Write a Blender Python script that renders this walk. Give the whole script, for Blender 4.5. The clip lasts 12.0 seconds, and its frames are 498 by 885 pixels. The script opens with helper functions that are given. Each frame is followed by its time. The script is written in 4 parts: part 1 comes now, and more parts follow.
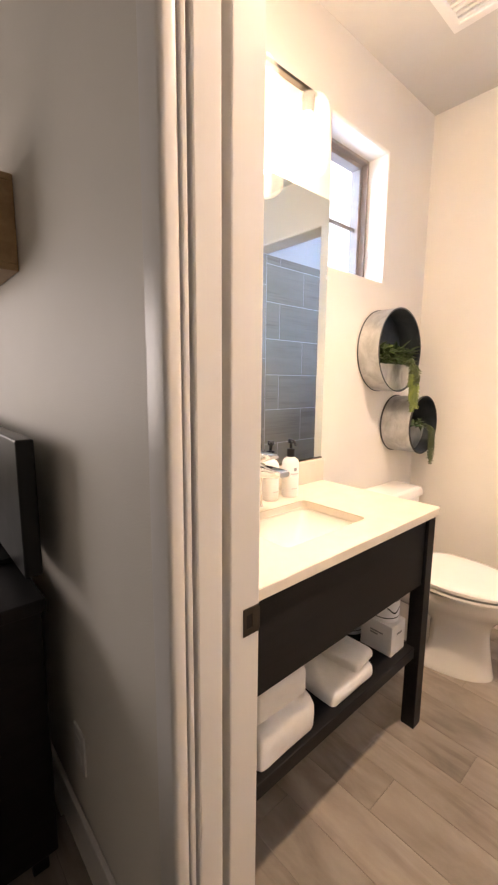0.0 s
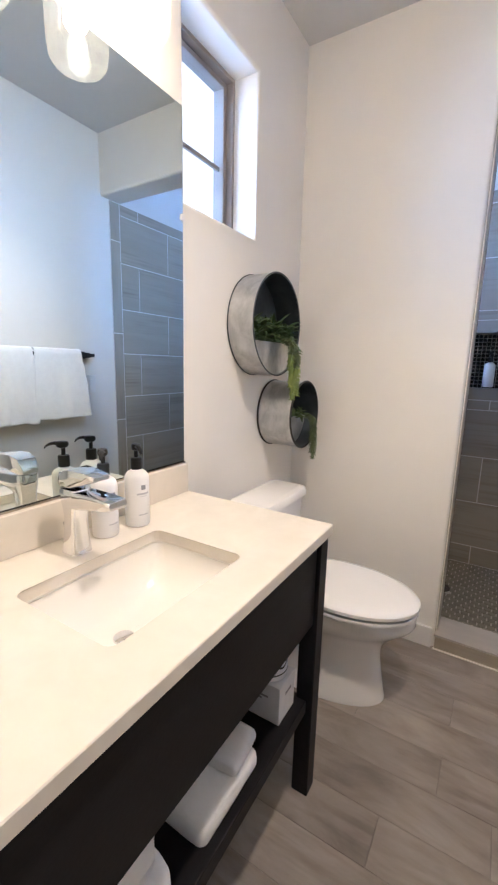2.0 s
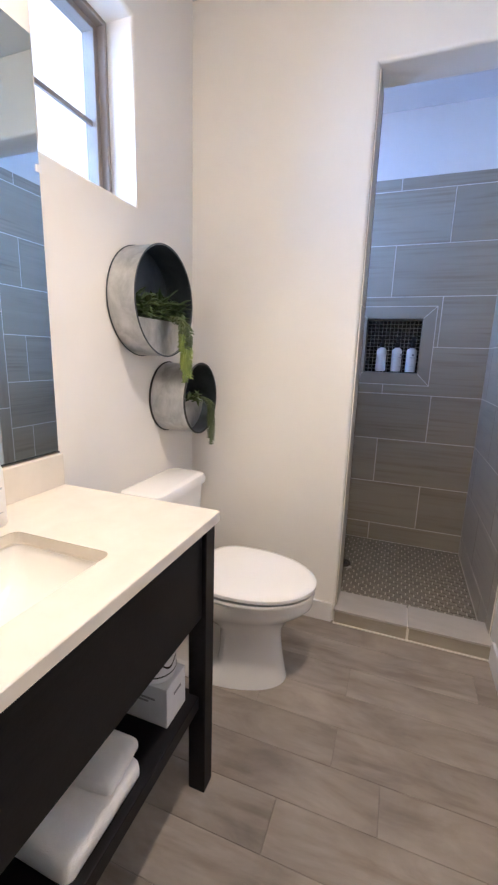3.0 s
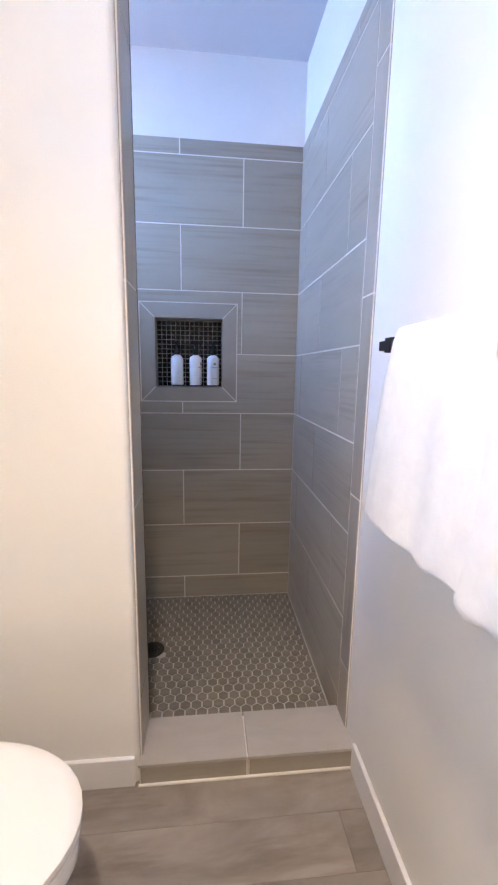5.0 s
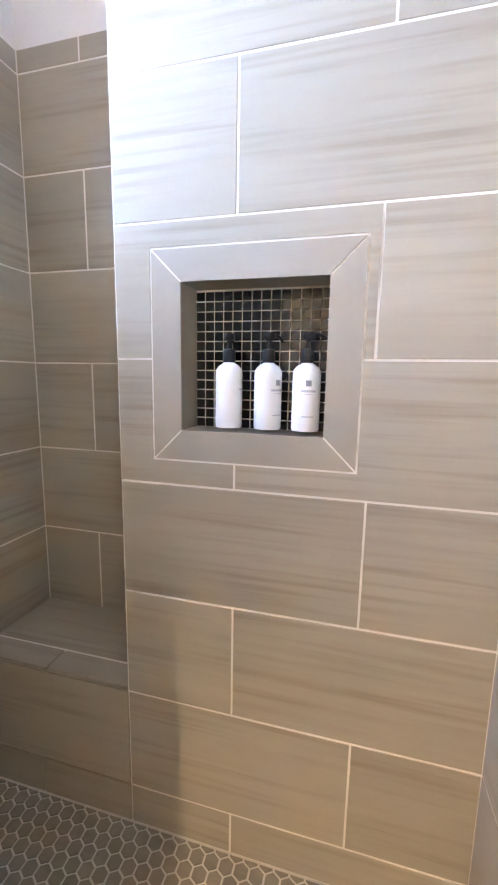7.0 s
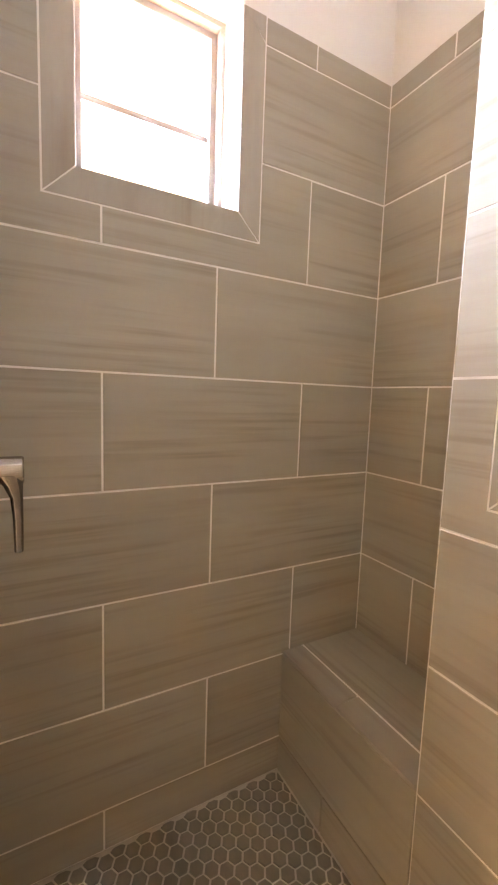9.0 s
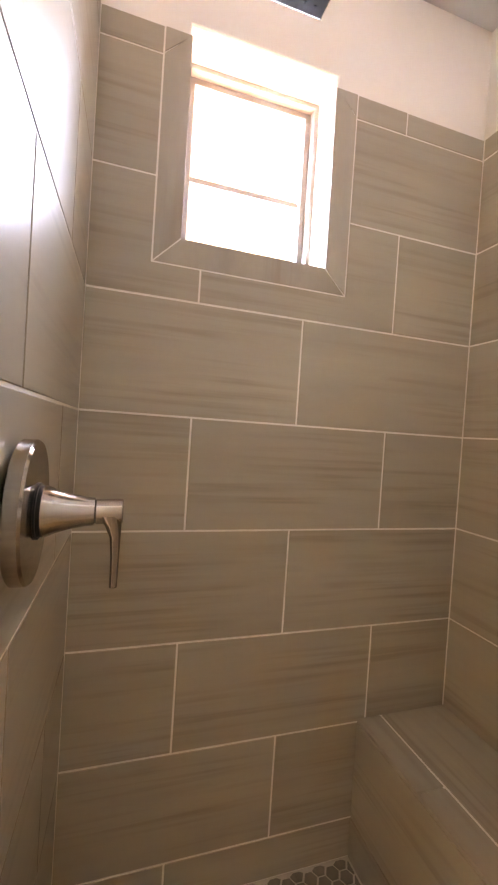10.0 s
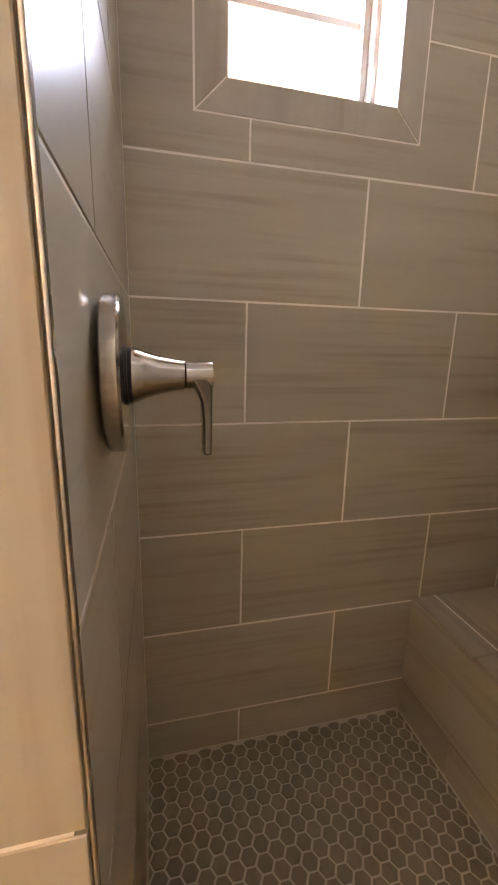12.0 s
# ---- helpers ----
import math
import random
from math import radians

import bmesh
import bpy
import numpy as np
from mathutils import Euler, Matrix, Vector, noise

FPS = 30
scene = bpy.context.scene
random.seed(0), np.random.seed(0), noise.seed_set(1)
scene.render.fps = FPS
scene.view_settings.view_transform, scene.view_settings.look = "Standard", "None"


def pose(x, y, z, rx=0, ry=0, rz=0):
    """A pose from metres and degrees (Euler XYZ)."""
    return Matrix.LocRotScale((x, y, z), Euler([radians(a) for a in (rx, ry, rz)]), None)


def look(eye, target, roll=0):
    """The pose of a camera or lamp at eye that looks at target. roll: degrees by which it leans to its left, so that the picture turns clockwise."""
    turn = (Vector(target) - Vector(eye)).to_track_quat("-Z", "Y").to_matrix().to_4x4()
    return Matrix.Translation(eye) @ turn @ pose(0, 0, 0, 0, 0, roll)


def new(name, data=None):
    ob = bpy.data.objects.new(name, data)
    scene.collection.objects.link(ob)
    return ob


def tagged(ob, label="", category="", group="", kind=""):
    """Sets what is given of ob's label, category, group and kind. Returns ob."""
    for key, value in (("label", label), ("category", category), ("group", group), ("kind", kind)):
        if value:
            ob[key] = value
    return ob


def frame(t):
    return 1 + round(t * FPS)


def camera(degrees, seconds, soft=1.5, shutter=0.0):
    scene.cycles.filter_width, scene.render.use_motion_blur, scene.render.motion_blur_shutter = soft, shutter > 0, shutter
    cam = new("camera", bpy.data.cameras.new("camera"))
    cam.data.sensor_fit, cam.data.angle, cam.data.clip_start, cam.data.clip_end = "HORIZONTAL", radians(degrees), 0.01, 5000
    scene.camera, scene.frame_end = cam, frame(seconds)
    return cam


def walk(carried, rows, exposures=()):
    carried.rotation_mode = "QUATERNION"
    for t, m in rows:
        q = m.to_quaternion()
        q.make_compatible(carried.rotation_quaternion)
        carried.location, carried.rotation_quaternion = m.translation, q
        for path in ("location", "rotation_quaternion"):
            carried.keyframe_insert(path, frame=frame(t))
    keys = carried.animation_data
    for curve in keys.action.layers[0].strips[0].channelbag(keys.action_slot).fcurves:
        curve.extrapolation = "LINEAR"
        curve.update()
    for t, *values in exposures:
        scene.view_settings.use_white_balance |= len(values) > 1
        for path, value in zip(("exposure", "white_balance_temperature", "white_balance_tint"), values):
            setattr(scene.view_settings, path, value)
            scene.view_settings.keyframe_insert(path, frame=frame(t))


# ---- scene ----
cam = camera(63.0, 12.0, soft=2.3)
PATH = [
    (0, (1.145, -2.104, 1.306), (-0.332, -0.789, 1.006), 0.5),
    (0.5, (0.994, -2.0, 1.305), (-0.242, -0.457, 1.006), 1.0),
    (1, (0.928, -1.933, 1.303), (-0.155, -0.281, 0.996), 1.2),
    (1.5, (0.909, -1.826, 1.296), (-0.141, -0.157, 0.961), 1.3),
    (2, (0.907, -1.704, 1.298), (-0.115, -0.026, 0.926), 1.4),
    (2.5, (0.941, -1.642, 1.283), (0.043, 0.098, 0.873), 1.7),
    (3, (0.969, -1.592, 1.273), (0.302, 0.247, 0.855), 1.8),
    (3.5, (0.978, -1.505, 1.276), (0.65, 0.424, 0.863), 1.9),
    (3.7, (0.983, -1.469, 1.296), (0.792, 0.478, 0.879), 2.0),
    (5.3, (0.994, -0.642, 1.274), (1.249, 1.313, 0.937), 1.1),
    (5.5, (1.015, -0.488, 1.296), (1.297, 1.463, 0.962), 1.3),
    (6, (1.106, -0.126, 1.296), (1.268, 1.846, 1.006), 1.4),
    (6.5, (1.14, 0.183, 1.317), (1.058, 2.16, 1.024), 1.4),
    (7, (1.14, 0.391, 1.318), (0.63, 2.299, 1.006), 1.0),
    (7.5, (1.141, 0.505, 1.318), (0.174, 2.224, 0.985), 0.7),
    (7.7, (1.134, 0.526, 1.315), (0.017, 2.151, 0.981), 0.8),
    (9.3, (1.086, 0.55, 1.307), (-0.733, 1.362, 1.127), 2.5),
    (9.5, (1.087, 0.55, 1.31), (-0.768, 1.282, 1.157), 2.9),
    (10, (1.097, 0.536, 1.324), (-0.811, 1.137, 1.286), 3.7),
    (10.5, (1.096, 0.518, 1.347), (-0.831, 1.051, 1.4), 4.2),
    (11, (1.098, 0.5, 1.357), (-0.833, 1.015, 1.44), 4.5),
    (11.5, (1.084, 0.494, 1.321), (-0.853, 0.984, 1.225), 3.4),
    (12, (1.042, 0.472, 1.25), (-0.849, 0.936, 0.794), 1.3),
]
EXPOSURES = [
    (0.0, 0.5, 7000, 20),
    (0.5, 0.27, 6000, 16),
    (1.0, 0.1, 5750, 14),
    (1.5, 0.02, 5550, 13),
    (2.0, -0.05, 5450, 13),
    (2.5, -0.1, 5450, 13),
    (3.0, 0.08, 5450, 14),
    (3.7, 0.32, 5550, 15),
    (5.5, 0.58, 5700, 16),
    (6.0, 1.05, 6100, 15),
    (6.5, 1.58, 6800, 14),
    (7.0, 1.88, 7200, 14),
    (7.7, 2.0, 7400, 14),
    (9.3, 1.95, 11500, 23),
    (11.0, 1.55, 11800, 25),
    (11.5, 1.5, 11800, 25),
    (12.0, 1.5, 11500, 21),
]
walk(cam, [(t, look(eye, target, roll)) for t, eye, target, roll in PATH], EXPOSURES)

# ---- world and light ----
world = bpy.data.worlds.new("world")
scene.world = world
world.use_nodes = True
wn = world.node_tree
sky = wn.nodes.new("ShaderNodeTexSky")
sky.sky_type, sky.sun_disc = "NISHITA", False
sky.sun_elevation, sky.sun_rotation = radians(48), radians(120)
wn.links.new(sky.outputs[0], wn.nodes["Background"].inputs[0])
wn.nodes["Background"].inputs[1].default_value = 0.12


def lamp(name, kind, energy, colour, m, size=0.1, size_y=0.1):
    data = bpy.data.lights.new(name, kind)
    data.energy, data.color = energy, colour
    if kind == "AREA":
        data.shape, data.size, data.size_y, data.spread = "RECTANGLE", size, size_y, radians(168)
    elif kind == "POINT":
        data.shadow_soft_size = size
    elif kind == "SUN":
        data.angle = radians(0.5)
    ob = new(name, data)
    ob.matrix_world = m
    return ob


CEIL_Z = 2.72
SKYBLUE = (0.33, 0.53, 1.0)
GROUNDWARM = (1.0, 0.66, 0.42)   # sunlit ground and walls outside
BULB = (1.0, 0.785, 0.555)
lamp("sun", "SUN", 3.0, (1.0, 0.96, 0.9), look((6, -4, 7), (0, 0, 0)))
# sky light standing in the two window openings and in the unseen, added bedroom window
lamp("window_light_bath", "AREA", 11, (0.42, 0.64, 1.0), look((-0.30, -0.41, 2.09), (1, -0.41, 1.93)), 0.46, 0.60).data.spread = radians(100)
lamp("window_light_shower", "AREA", 27, SKYBLUE, look((-0.30, 0.869, 2.10), (1, 1.10, 1.90)), 0.46, 0.60).data.spread = radians(122)
lamp("window_bounce_shower", "AREA", 2.5, GROUNDWARM, look((-0.24, 0.869, 2.09), (0.35, 0.869, 2.93)), 0.44, 0.50).data.spread = radians(112)
lamp("added_window_light_bedroom", "AREA", 15, (1.0, 0.94, 0.86), look((-2.37, -3.2, 1.5), (0, -2.9, 1.4)), 1.2, 1.2)
LAMPS_Y = (-0.925, -1.175, -1.425)
for y in LAMPS_Y:
    lamp("bulb_light", "POINT", 3.8, (1.0, 0.74, 0.47), pose(0.115, y, 2.135), 0.03)

# unseen ceiling lamp, placed from the shadow edge on the niche wall
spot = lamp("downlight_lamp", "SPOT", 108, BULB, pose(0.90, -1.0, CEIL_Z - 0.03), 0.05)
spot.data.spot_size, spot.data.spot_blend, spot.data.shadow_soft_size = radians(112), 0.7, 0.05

# ---- materials ----


def nodes_of(name):
    m = bpy.data.materials.new(name)
    m.use_nodes = True
    t = m.node_tree
    return m, t, t.nodes["Principled BSDF"]


def surface(name, c1, c2, rough=0.5, metal=0.0, island=False, grain=(6, 6, 6), fine=150, bump=0.02, vary=0.0, rvary=0.08, shift=False, coat=0.0, ramp=(0.3, 0.7), specular=0.5, vein=None):
    """Two-scale procedural surface: broad colour change, fine relief, roughness change, and a tint of its own for each object."""
    m, t, p = nodes_of(name)
    n, ln = t.nodes, t.links
    tc = n.new("ShaderNodeTexCoord")
    vec = tc.outputs["Object"]
    info = n.new("ShaderNodeNewGeometry" if island else "ShaderNodeObjectInfo")
    pick = info.outputs["Random Per Island" if island else "Random"]
    if shift:
        mul = n.new("ShaderNodeVectorMath")
        mul.operation = "SCALE"
        mul.inputs[0].default_value = (37.0, 61.0, 17.0)
        ln.new(pick, mul.inputs["Scale"])
        add = n.new("ShaderNodeVectorMath")
        ln.new(vec, add.inputs[0])
        ln.new(mul.outputs[0], add.inputs[1])
        vec = add.outputs[0]
    mp = n.new("ShaderNodeMapping")
    mp.inputs["Scale"].default_value = grain
    ln.new(vec, mp.inputs[0])
    no = n.new("ShaderNodeTexNoise")
    no.inputs["Scale"].default_value, no.inputs["Detail"].default_value, no.inputs["Roughness"].default_value = 1.0, 8.0, 0.6
    no.inputs["Distortion"].default_value = 0.4
    ln.new(mp.outputs[0], no.inputs["Vector"])
    rp = n.new("ShaderNodeValToRGB")
    rp.color_ramp.elements[0].position, rp.color_ramp.elements[1].position = ramp
    rp.color_ramp.elements[0].color, rp.color_ramp.elements[1].color = (*c1, 1), (*c2, 1)
    ln.new(no.outputs[0], rp.inputs[0])
    col = rp.outputs[0]
    if vein:
        scale, dark, lo, hi = vein
        mv = n.new("ShaderNodeMapping")
        mv.inputs["Scale"].default_value = scale
        ln.new(vec, mv.inputs[0])
        nv = n.new("ShaderNodeTexNoise")
        nv.inputs["Scale"].default_value, nv.inputs["Detail"].default_value, nv.inputs["Distortion"].default_value = 1.0, 5.0, 0.12
        ln.new(mv.outputs[0], nv.inputs["Vector"])
        rv = n.new("ShaderNodeValToRGB")
        rv.color_ramp.elements[0].position, rv.color_ramp.elements[1].position = lo, hi
        rv.color_ramp.elements[0].color, rv.color_ramp.elements[1].color = (1, 1, 1, 1), (*dark, 1)
        ln.new(nv.outputs[0], rv.inputs[0])
        mulc = n.new("ShaderNodeMix")
        mulc.data_type, mulc.blend_type = "RGBA", "MULTIPLY"
        mp2 = n.new("ShaderNodeMapping")
        mp2.inputs["Scale"].default_value = (scale[0] * 0.9 + 0.6, scale[1] * 0.16, scale[2])
        ln.new(vec, mp2.inputs[0])
        npatch = n.new("ShaderNodeTexNoise")
        npatch.inputs["Scale"].default_value, npatch.inputs["Detail"].default_value = 1.0, 2.0
        ln.new(mp2.outputs[0], npatch.inputs["Vector"])
        rpatch = n.new("ShaderNodeMapRange")
        rpatch.inputs["From Min"].default_value, rpatch.inputs["From Max"].default_value = 0.42, 0.62
        ln.new(npatch.outputs[0], rpatch.inputs[0])
        ln.new(rpatch.outputs[0], mulc.inputs[0])
        ln.new(col, mulc.inputs[6])
        ln.new(rv.outputs[0], mulc.inputs[7])
        col = mulc.outputs[2]
    if vary:
        hsv = n.new("ShaderNodeHueSaturation")
        rng = n.new("ShaderNodeMapRange")
        rng.inputs["To Min"].default_value, rng.inputs["To Max"].default_value = 1 - vary, 1 + vary
        ln.new(pick, rng.inputs[0])
        ln.new(rng.outputs[0], hsv.inputs["Value"])
        ln.new(col, hsv.inputs["Color"])
        col = hsv.outputs[0]
    ln.new(col, p.inputs["Base Color"])
    fn = n.new("ShaderNodeTexNoise")
    fn.inputs["Scale"].default_value, fn.inputs["Detail"].default_value = fine, 4.0
    ln.new(tc.outputs["Object"], fn.inputs["Vector"])
    rr = n.new("ShaderNodeMapRange")
    rr.inputs["To Min"].default_value, rr.inputs["To Max"].default_value = max(rough - rvary, 0.02), min(rough + rvary, 1)
    ln.new(no.outputs[0], rr.inputs[0])
    ln.new(rr.outputs[0], p.inputs["Roughness"])
    if bump:
        bp = n.new("ShaderNodeBump")
        bp.inputs["Strength"].default_value, bp.inputs["Distance"].default_value = 0.35, bump * 0.05
        ln.new(fn.outputs[0], bp.inputs["Height"])
        ln.new(bp.outputs[0], p.inputs["Normal"])
    p.inputs["Metallic"].default_value = metal
    p.inputs["Coat Weight"].default_value = coat
    p.inputs["Specular IOR Level"].default_value = specular
    return m


PAINT = surface("wall_paint", (0.77, 0.738, 0.68), (0.81, 0.778, 0.72), 0.55, grain=(2, 2, 2), fine=260, bump=0.03)
# darker than the walls: the weaker light overhead is put into this colour
CEILING_DIMMED = surface("dimmed_ceiling_paint", (0.56, 0.55, 0.53), (0.60, 0.59, 0.57), 0.7, grain=(2, 2, 2), fine=200, bump=0.04)
TRIMPAINT = surface("trim_paint", (0.74, 0.72, 0.70), (0.80, 0.78, 0.76), 0.32, grain=(3, 3, 1), fine=90, bump=0.01)
TILE = surface("shower_tile", (0.330, 0.287, 0.215), (0.405, 0.358, 0.277), 0.30, grain=(0.8, 7, 3), fine=60, bump=0.004, vary=0.05, shift=True, ramp=(0.25, 0.75), rvary=0.05, specular=0.40, vein=((1.7, 62, 2), (0.80, 0.775, 0.745), 0.46, 0.66))
TILETRIM = surface("shower_tile_trim", (0.32, 0.281, 0.219), (0.395, 0.348, 0.274), 0.34, grain=(2, 10, 3), fine=60, bump=0.004, vary=0.04, shift=True, specular=0.40, vein=((2, 40, 2), (0.88, 0.82, 0.79), 0.50, 0.72))
# curb top in a lighter tile colour, which holds the light falling on it
SILL_LIT = surface("curb_tile", (0.41, 0.375, 0.325), (0.49, 0.45, 0.395), 0.42, grain=(3, 9, 3), fine=60, bump=0.006, vary=0.03, shift=True)
GROUT = surface("grout", (0.73, 0.685, 0.61), (0.81, 0.765, 0.685), 0.85, grain=(9, 9, 9), fine=300, bump=0.02)
HEX = surface("hexagon_tile", (0.158, 0.136, 0.100), (0.240, 0.210, 0.158), 0.42, grain=(9, 22, 9), fine=80, bump=0.008, vary=0.07, shift=True)
HEXREST = surface("hexagon_tile_joined", (0.158, 0.136, 0.100), (0.240, 0.210, 0.158), 0.42, grain=(9, 22, 9), fine=80, bump=0.008, vary=0.07, shift=True, island=True)
HEXGROUT = surface("floor_grout", (0.47, 0.43, 0.355), (0.57, 0.52, 0.435), 0.85, grain=(9, 9, 9), fine=300, bump=0.02)
PLANK = surface("wood_look_plank", (0.205, 0.172, 0.143), (0.385, 0.332, 0.28), 0.42, grain=(3.2, 8, 3), fine=110, bump=0.010, vary=0.08, shift=True, ramp=(0.30, 0.70), specular=0.4, vein=((4, 34, 3), (0.76, 0.73, 0.71), 0.46, 0.66))
PLANKGROUT = surface("plank_grout", (0.19, 0.162, 0.136), (0.23, 0.197, 0.166), 0.85, fine=300)
MOSAIC = surface("black_mosaic", (0.008, 0.008, 0.009), (0.016, 0.016, 0.018), 0.2, fine=30, bump=0.004, vary=0.3, shift=True)
QUARTZ = surface("quartz", (0.70, 0.645, 0.555), (0.76, 0.70, 0.61), 0.22, grain=(12, 12, 12), fine=400, bump=0.0)
CERAMIC = surface("white_ceramic", (0.83, 0.81, 0.78), (0.87, 0.85, 0.82), 0.10, grain=(2, 2, 2), fine=20, bump=0.0, coat=0.3, rvary=0.03)
BASIN = surface("biscuit_ceramic", (0.86, 0.825, 0.765), (0.89, 0.86, 0.80), 0.20, grain=(2, 2, 2), fine=20, bump=0.0, coat=0.2, rvary=0.03)
DARKWOOD = surface("dark_stained_wood", (0.0045, 0.0045, 0.0055), (0.013, 0.012, 0.0135), 0.46, grain=(30, 2.5, 30), fine=120, bump=0.012, vary=0.1, specular=0.18)
GALVANISED = surface("galvanised_steel", (0.34, 0.345, 0.345), (0.60, 0.605, 0.60), 0.36, metal=0.9, grain=(20, 20, 12), fine=70, bump=0.01, rvary=0.12)
GALVDARK = surface("dark_blue_steel", (0.035, 0.045, 0.055), (0.10, 0.115, 0.13), 0.5, metal=0.6, grain=(9, 9, 9), fine=70, bump=0.01)
DARKRIM = surface("dark_rim", (0.03, 0.03, 0.032), (0.07, 0.07, 0.072), 0.5, metal=0.5, fine=90)
LEAF = surface("succulent_leaf", (0.018, 0.042, 0.014), (0.10, 0.15, 0.045), 0.45, grain=(40, 40, 40), fine=200, vary=0.1)
LEAFTIP = surface("trailing_leaf", (0.07, 0.12, 0.022), (0.27, 0.33, 0.07), 0.45, grain=(30, 30, 30), fine=200)
LEAFDARK = surface("dark_trailing_leaf", (0.030, 0.050, 0.016), (0.095, 0.125, 0.038), 0.45, grain=(30, 30, 30), fine=200)
# lever metal darkened: the dim room it mirrors is put into the colour
POLISHED = surface("dark_mirroring_nickel", (0.16, 0.14, 0.125), (0.26, 0.235, 0.21), 0.10, metal=1.0, grain=(6, 6, 6), fine=40, bump=0.0, rvary=0.04)
CHROME = surface("chrome", (0.80, 0.80, 0.82), (0.88, 0.88, 0.90), 0.07, metal=1.0, grain=(5, 5, 5), fine=40, bump=0.0, rvary=0.03)
# base colour darkened too, for the dark surroundings reflected in the valve plate
NICKEL = surface("brushed_nickel", (0.27, 0.24, 0.21), (0.44, 0.40, 0.355), 0.16, metal=1.0, grain=(6, 6, 60), fine=90, bump=0.003)
BLACKMETAL = surface("matte_black_metal", (0.010, 0.010, 0.011), (0.02, 0.02, 0.021), 0.35, fine=120, bump=0.004)
GUNMETAL = surface("dark_head_metal", (0.012, 0.012, 0.012), (0.032, 0.031, 0.030), 0.35, metal=0.5, grain=(26, 26, 26), fine=140, bump=0.004, rvary=0.15)
BLACKPLASTIC = surface("black_plastic", (0.008, 0.008, 0.008), (0.015, 0.015, 0.015), 0.32, fine=80, bump=0.002, specular=0.25)
BOTTLE = surface("white_plastic", (0.78, 0.77, 0.76), (0.83, 0.82, 0.81), 0.35, fine=60, bump=0.0)
INKPALE = surface("pale_grey_print", (0.44, 0.44, 0.47), (0.52, 0.52, 0.55), 0.6, bump=0.0)
INK = surface("grey_print", (0.22, 0.22, 0.24), (0.30, 0.30, 0.32), 0.6, bump=0.0)
TOWEL = surface("white_terry", (0.84, 0.83, 0.82), (0.90, 0.89, 0.88), 0.95, grain=(30, 30, 30), fine=520, bump=0.28, specular=0.1)
PAPER = surface("white_paper", (0.66, 0.66, 0.68), (0.76, 0.76, 0.78), 0.7, grain=(14, 14, 14), fine=200, bump=0.01)
WINDOWFRAME = surface("window_frame_vinyl", (0.27, 0.235, 0.21), (0.33, 0.29, 0.26), 0.4, fine=60)
LIGHTWOOD = surface("light_wood", (0.36, 0.22, 0.10), (0.50, 0.33, 0.17), 0.5, grain=(3, 30, 30), fine=90)
BRONZE = surface("dark_bronze", (0.05, 0.042, 0.036), (0.09, 0.08, 0.07), 0.35, metal=0.9, fine=80)
WHITEPLASTIC = surface("plate_plastic", (0.74, 0.73, 0.71), (0.80, 0.79, 0.77), 0.35, bump=0.0)
EARTH = surface("ground_gravel", (0.22, 0.19, 0.15), (0.36, 0.31, 0.25), 0.95, grain=(0.7, 0.7, 0.7), fine=30, bump=0.3)

MIRROR, _t, _p = nodes_of("mirror")
_p.inputs["Base Color"].default_value, _p.inputs["Metallic"].default_value, _p.inputs["Roughness"].default_value = (0.75, 0.81, 0.78, 1), 1.0, 0.0

GLASS, _t, _p = nodes_of("pane_glass")
_t.nodes.remove(_p)
_tr, _gl, _mx = _t.nodes.new("ShaderNodeBsdfTransparent"), _t.nodes.new("ShaderNodeBsdfGlossy"), _t.nodes.new("ShaderNodeMixShader")
_gl.inputs["Roughness"].default_value, _mx.inputs[0].default_value = 0.02, 0.06
_t.links.new(_tr.outputs[0], _mx.inputs[1]), _t.links.new(_gl.outputs[0], _mx.inputs[2])
_t.links.new(_mx.outputs[0], _t.nodes["Material Output"].inputs[0])

SHADE, _t, _p = nodes_of("seeded_shade_glass")
_t.nodes.remove(_p)
_tr, _tl, _gl = _t.nodes.new("ShaderNodeBsdfTransparent"), _t.nodes.new("ShaderNodeBsdfTranslucent"), _t.nodes.new("ShaderNodeBsdfGlossy")
_m1, _m2 = _t.nodes.new("ShaderNodeMixShader"), _t.nodes.new("ShaderNodeMixShader")
_gl.inputs["Roughness"].default_value, _m1.inputs[0].default_value, _m2.inputs[0].default_value = 0.05, 0.10, 0.10
_t.links.new(_tr.outputs[0], _m1.inputs[1]), _t.links.new(_tl.outputs[0], _m1.inputs[2])
_t.links.new(_m1.outputs[0], _m2.inputs[1]), _t.links.new(_gl.outputs[0], _m2.inputs[2])
_t.links.new(_m2.outputs[0], _t.nodes["Material Output"].inputs[0])

GLOW, _t, _p = nodes_of("lit_bulb")
_p.inputs["Base Color"].default_value = (0.9, 0.85, 0.8, 1)
_p.inputs["Emission Color"].default_value, _p.inputs["Emission Strength"].default_value = (1.0, 0.88, 0.72, 1), 9.0

# ---- shape helpers ----


def part(name, bm, material, parent=None, label="", smooth=False):
    me = bpy.data.meshes.new(name)
    bmesh.ops.recalc_face_normals(bm, faces=bm.faces)
    bm.to_mesh(me)
    bm.free()
    me.materials.append(material)
    if smooth:
        me.polygons.foreach_set("use_smooth", [True] * len(me.polygons))
        me.set_sharp_from_angle(angle=radians(38))
    ob = new(name, me)
    ob.parent = parent
    return tagged(ob, label)


def thing(name, label, category, at=(0, 0, 0), group="", kind=""):
    ob = new(name)
    ob.location = at
    ob.empty_display_size = 0.05
    bpy.context.view_layer.update()
    return tagged(ob, label, category, group, kind)


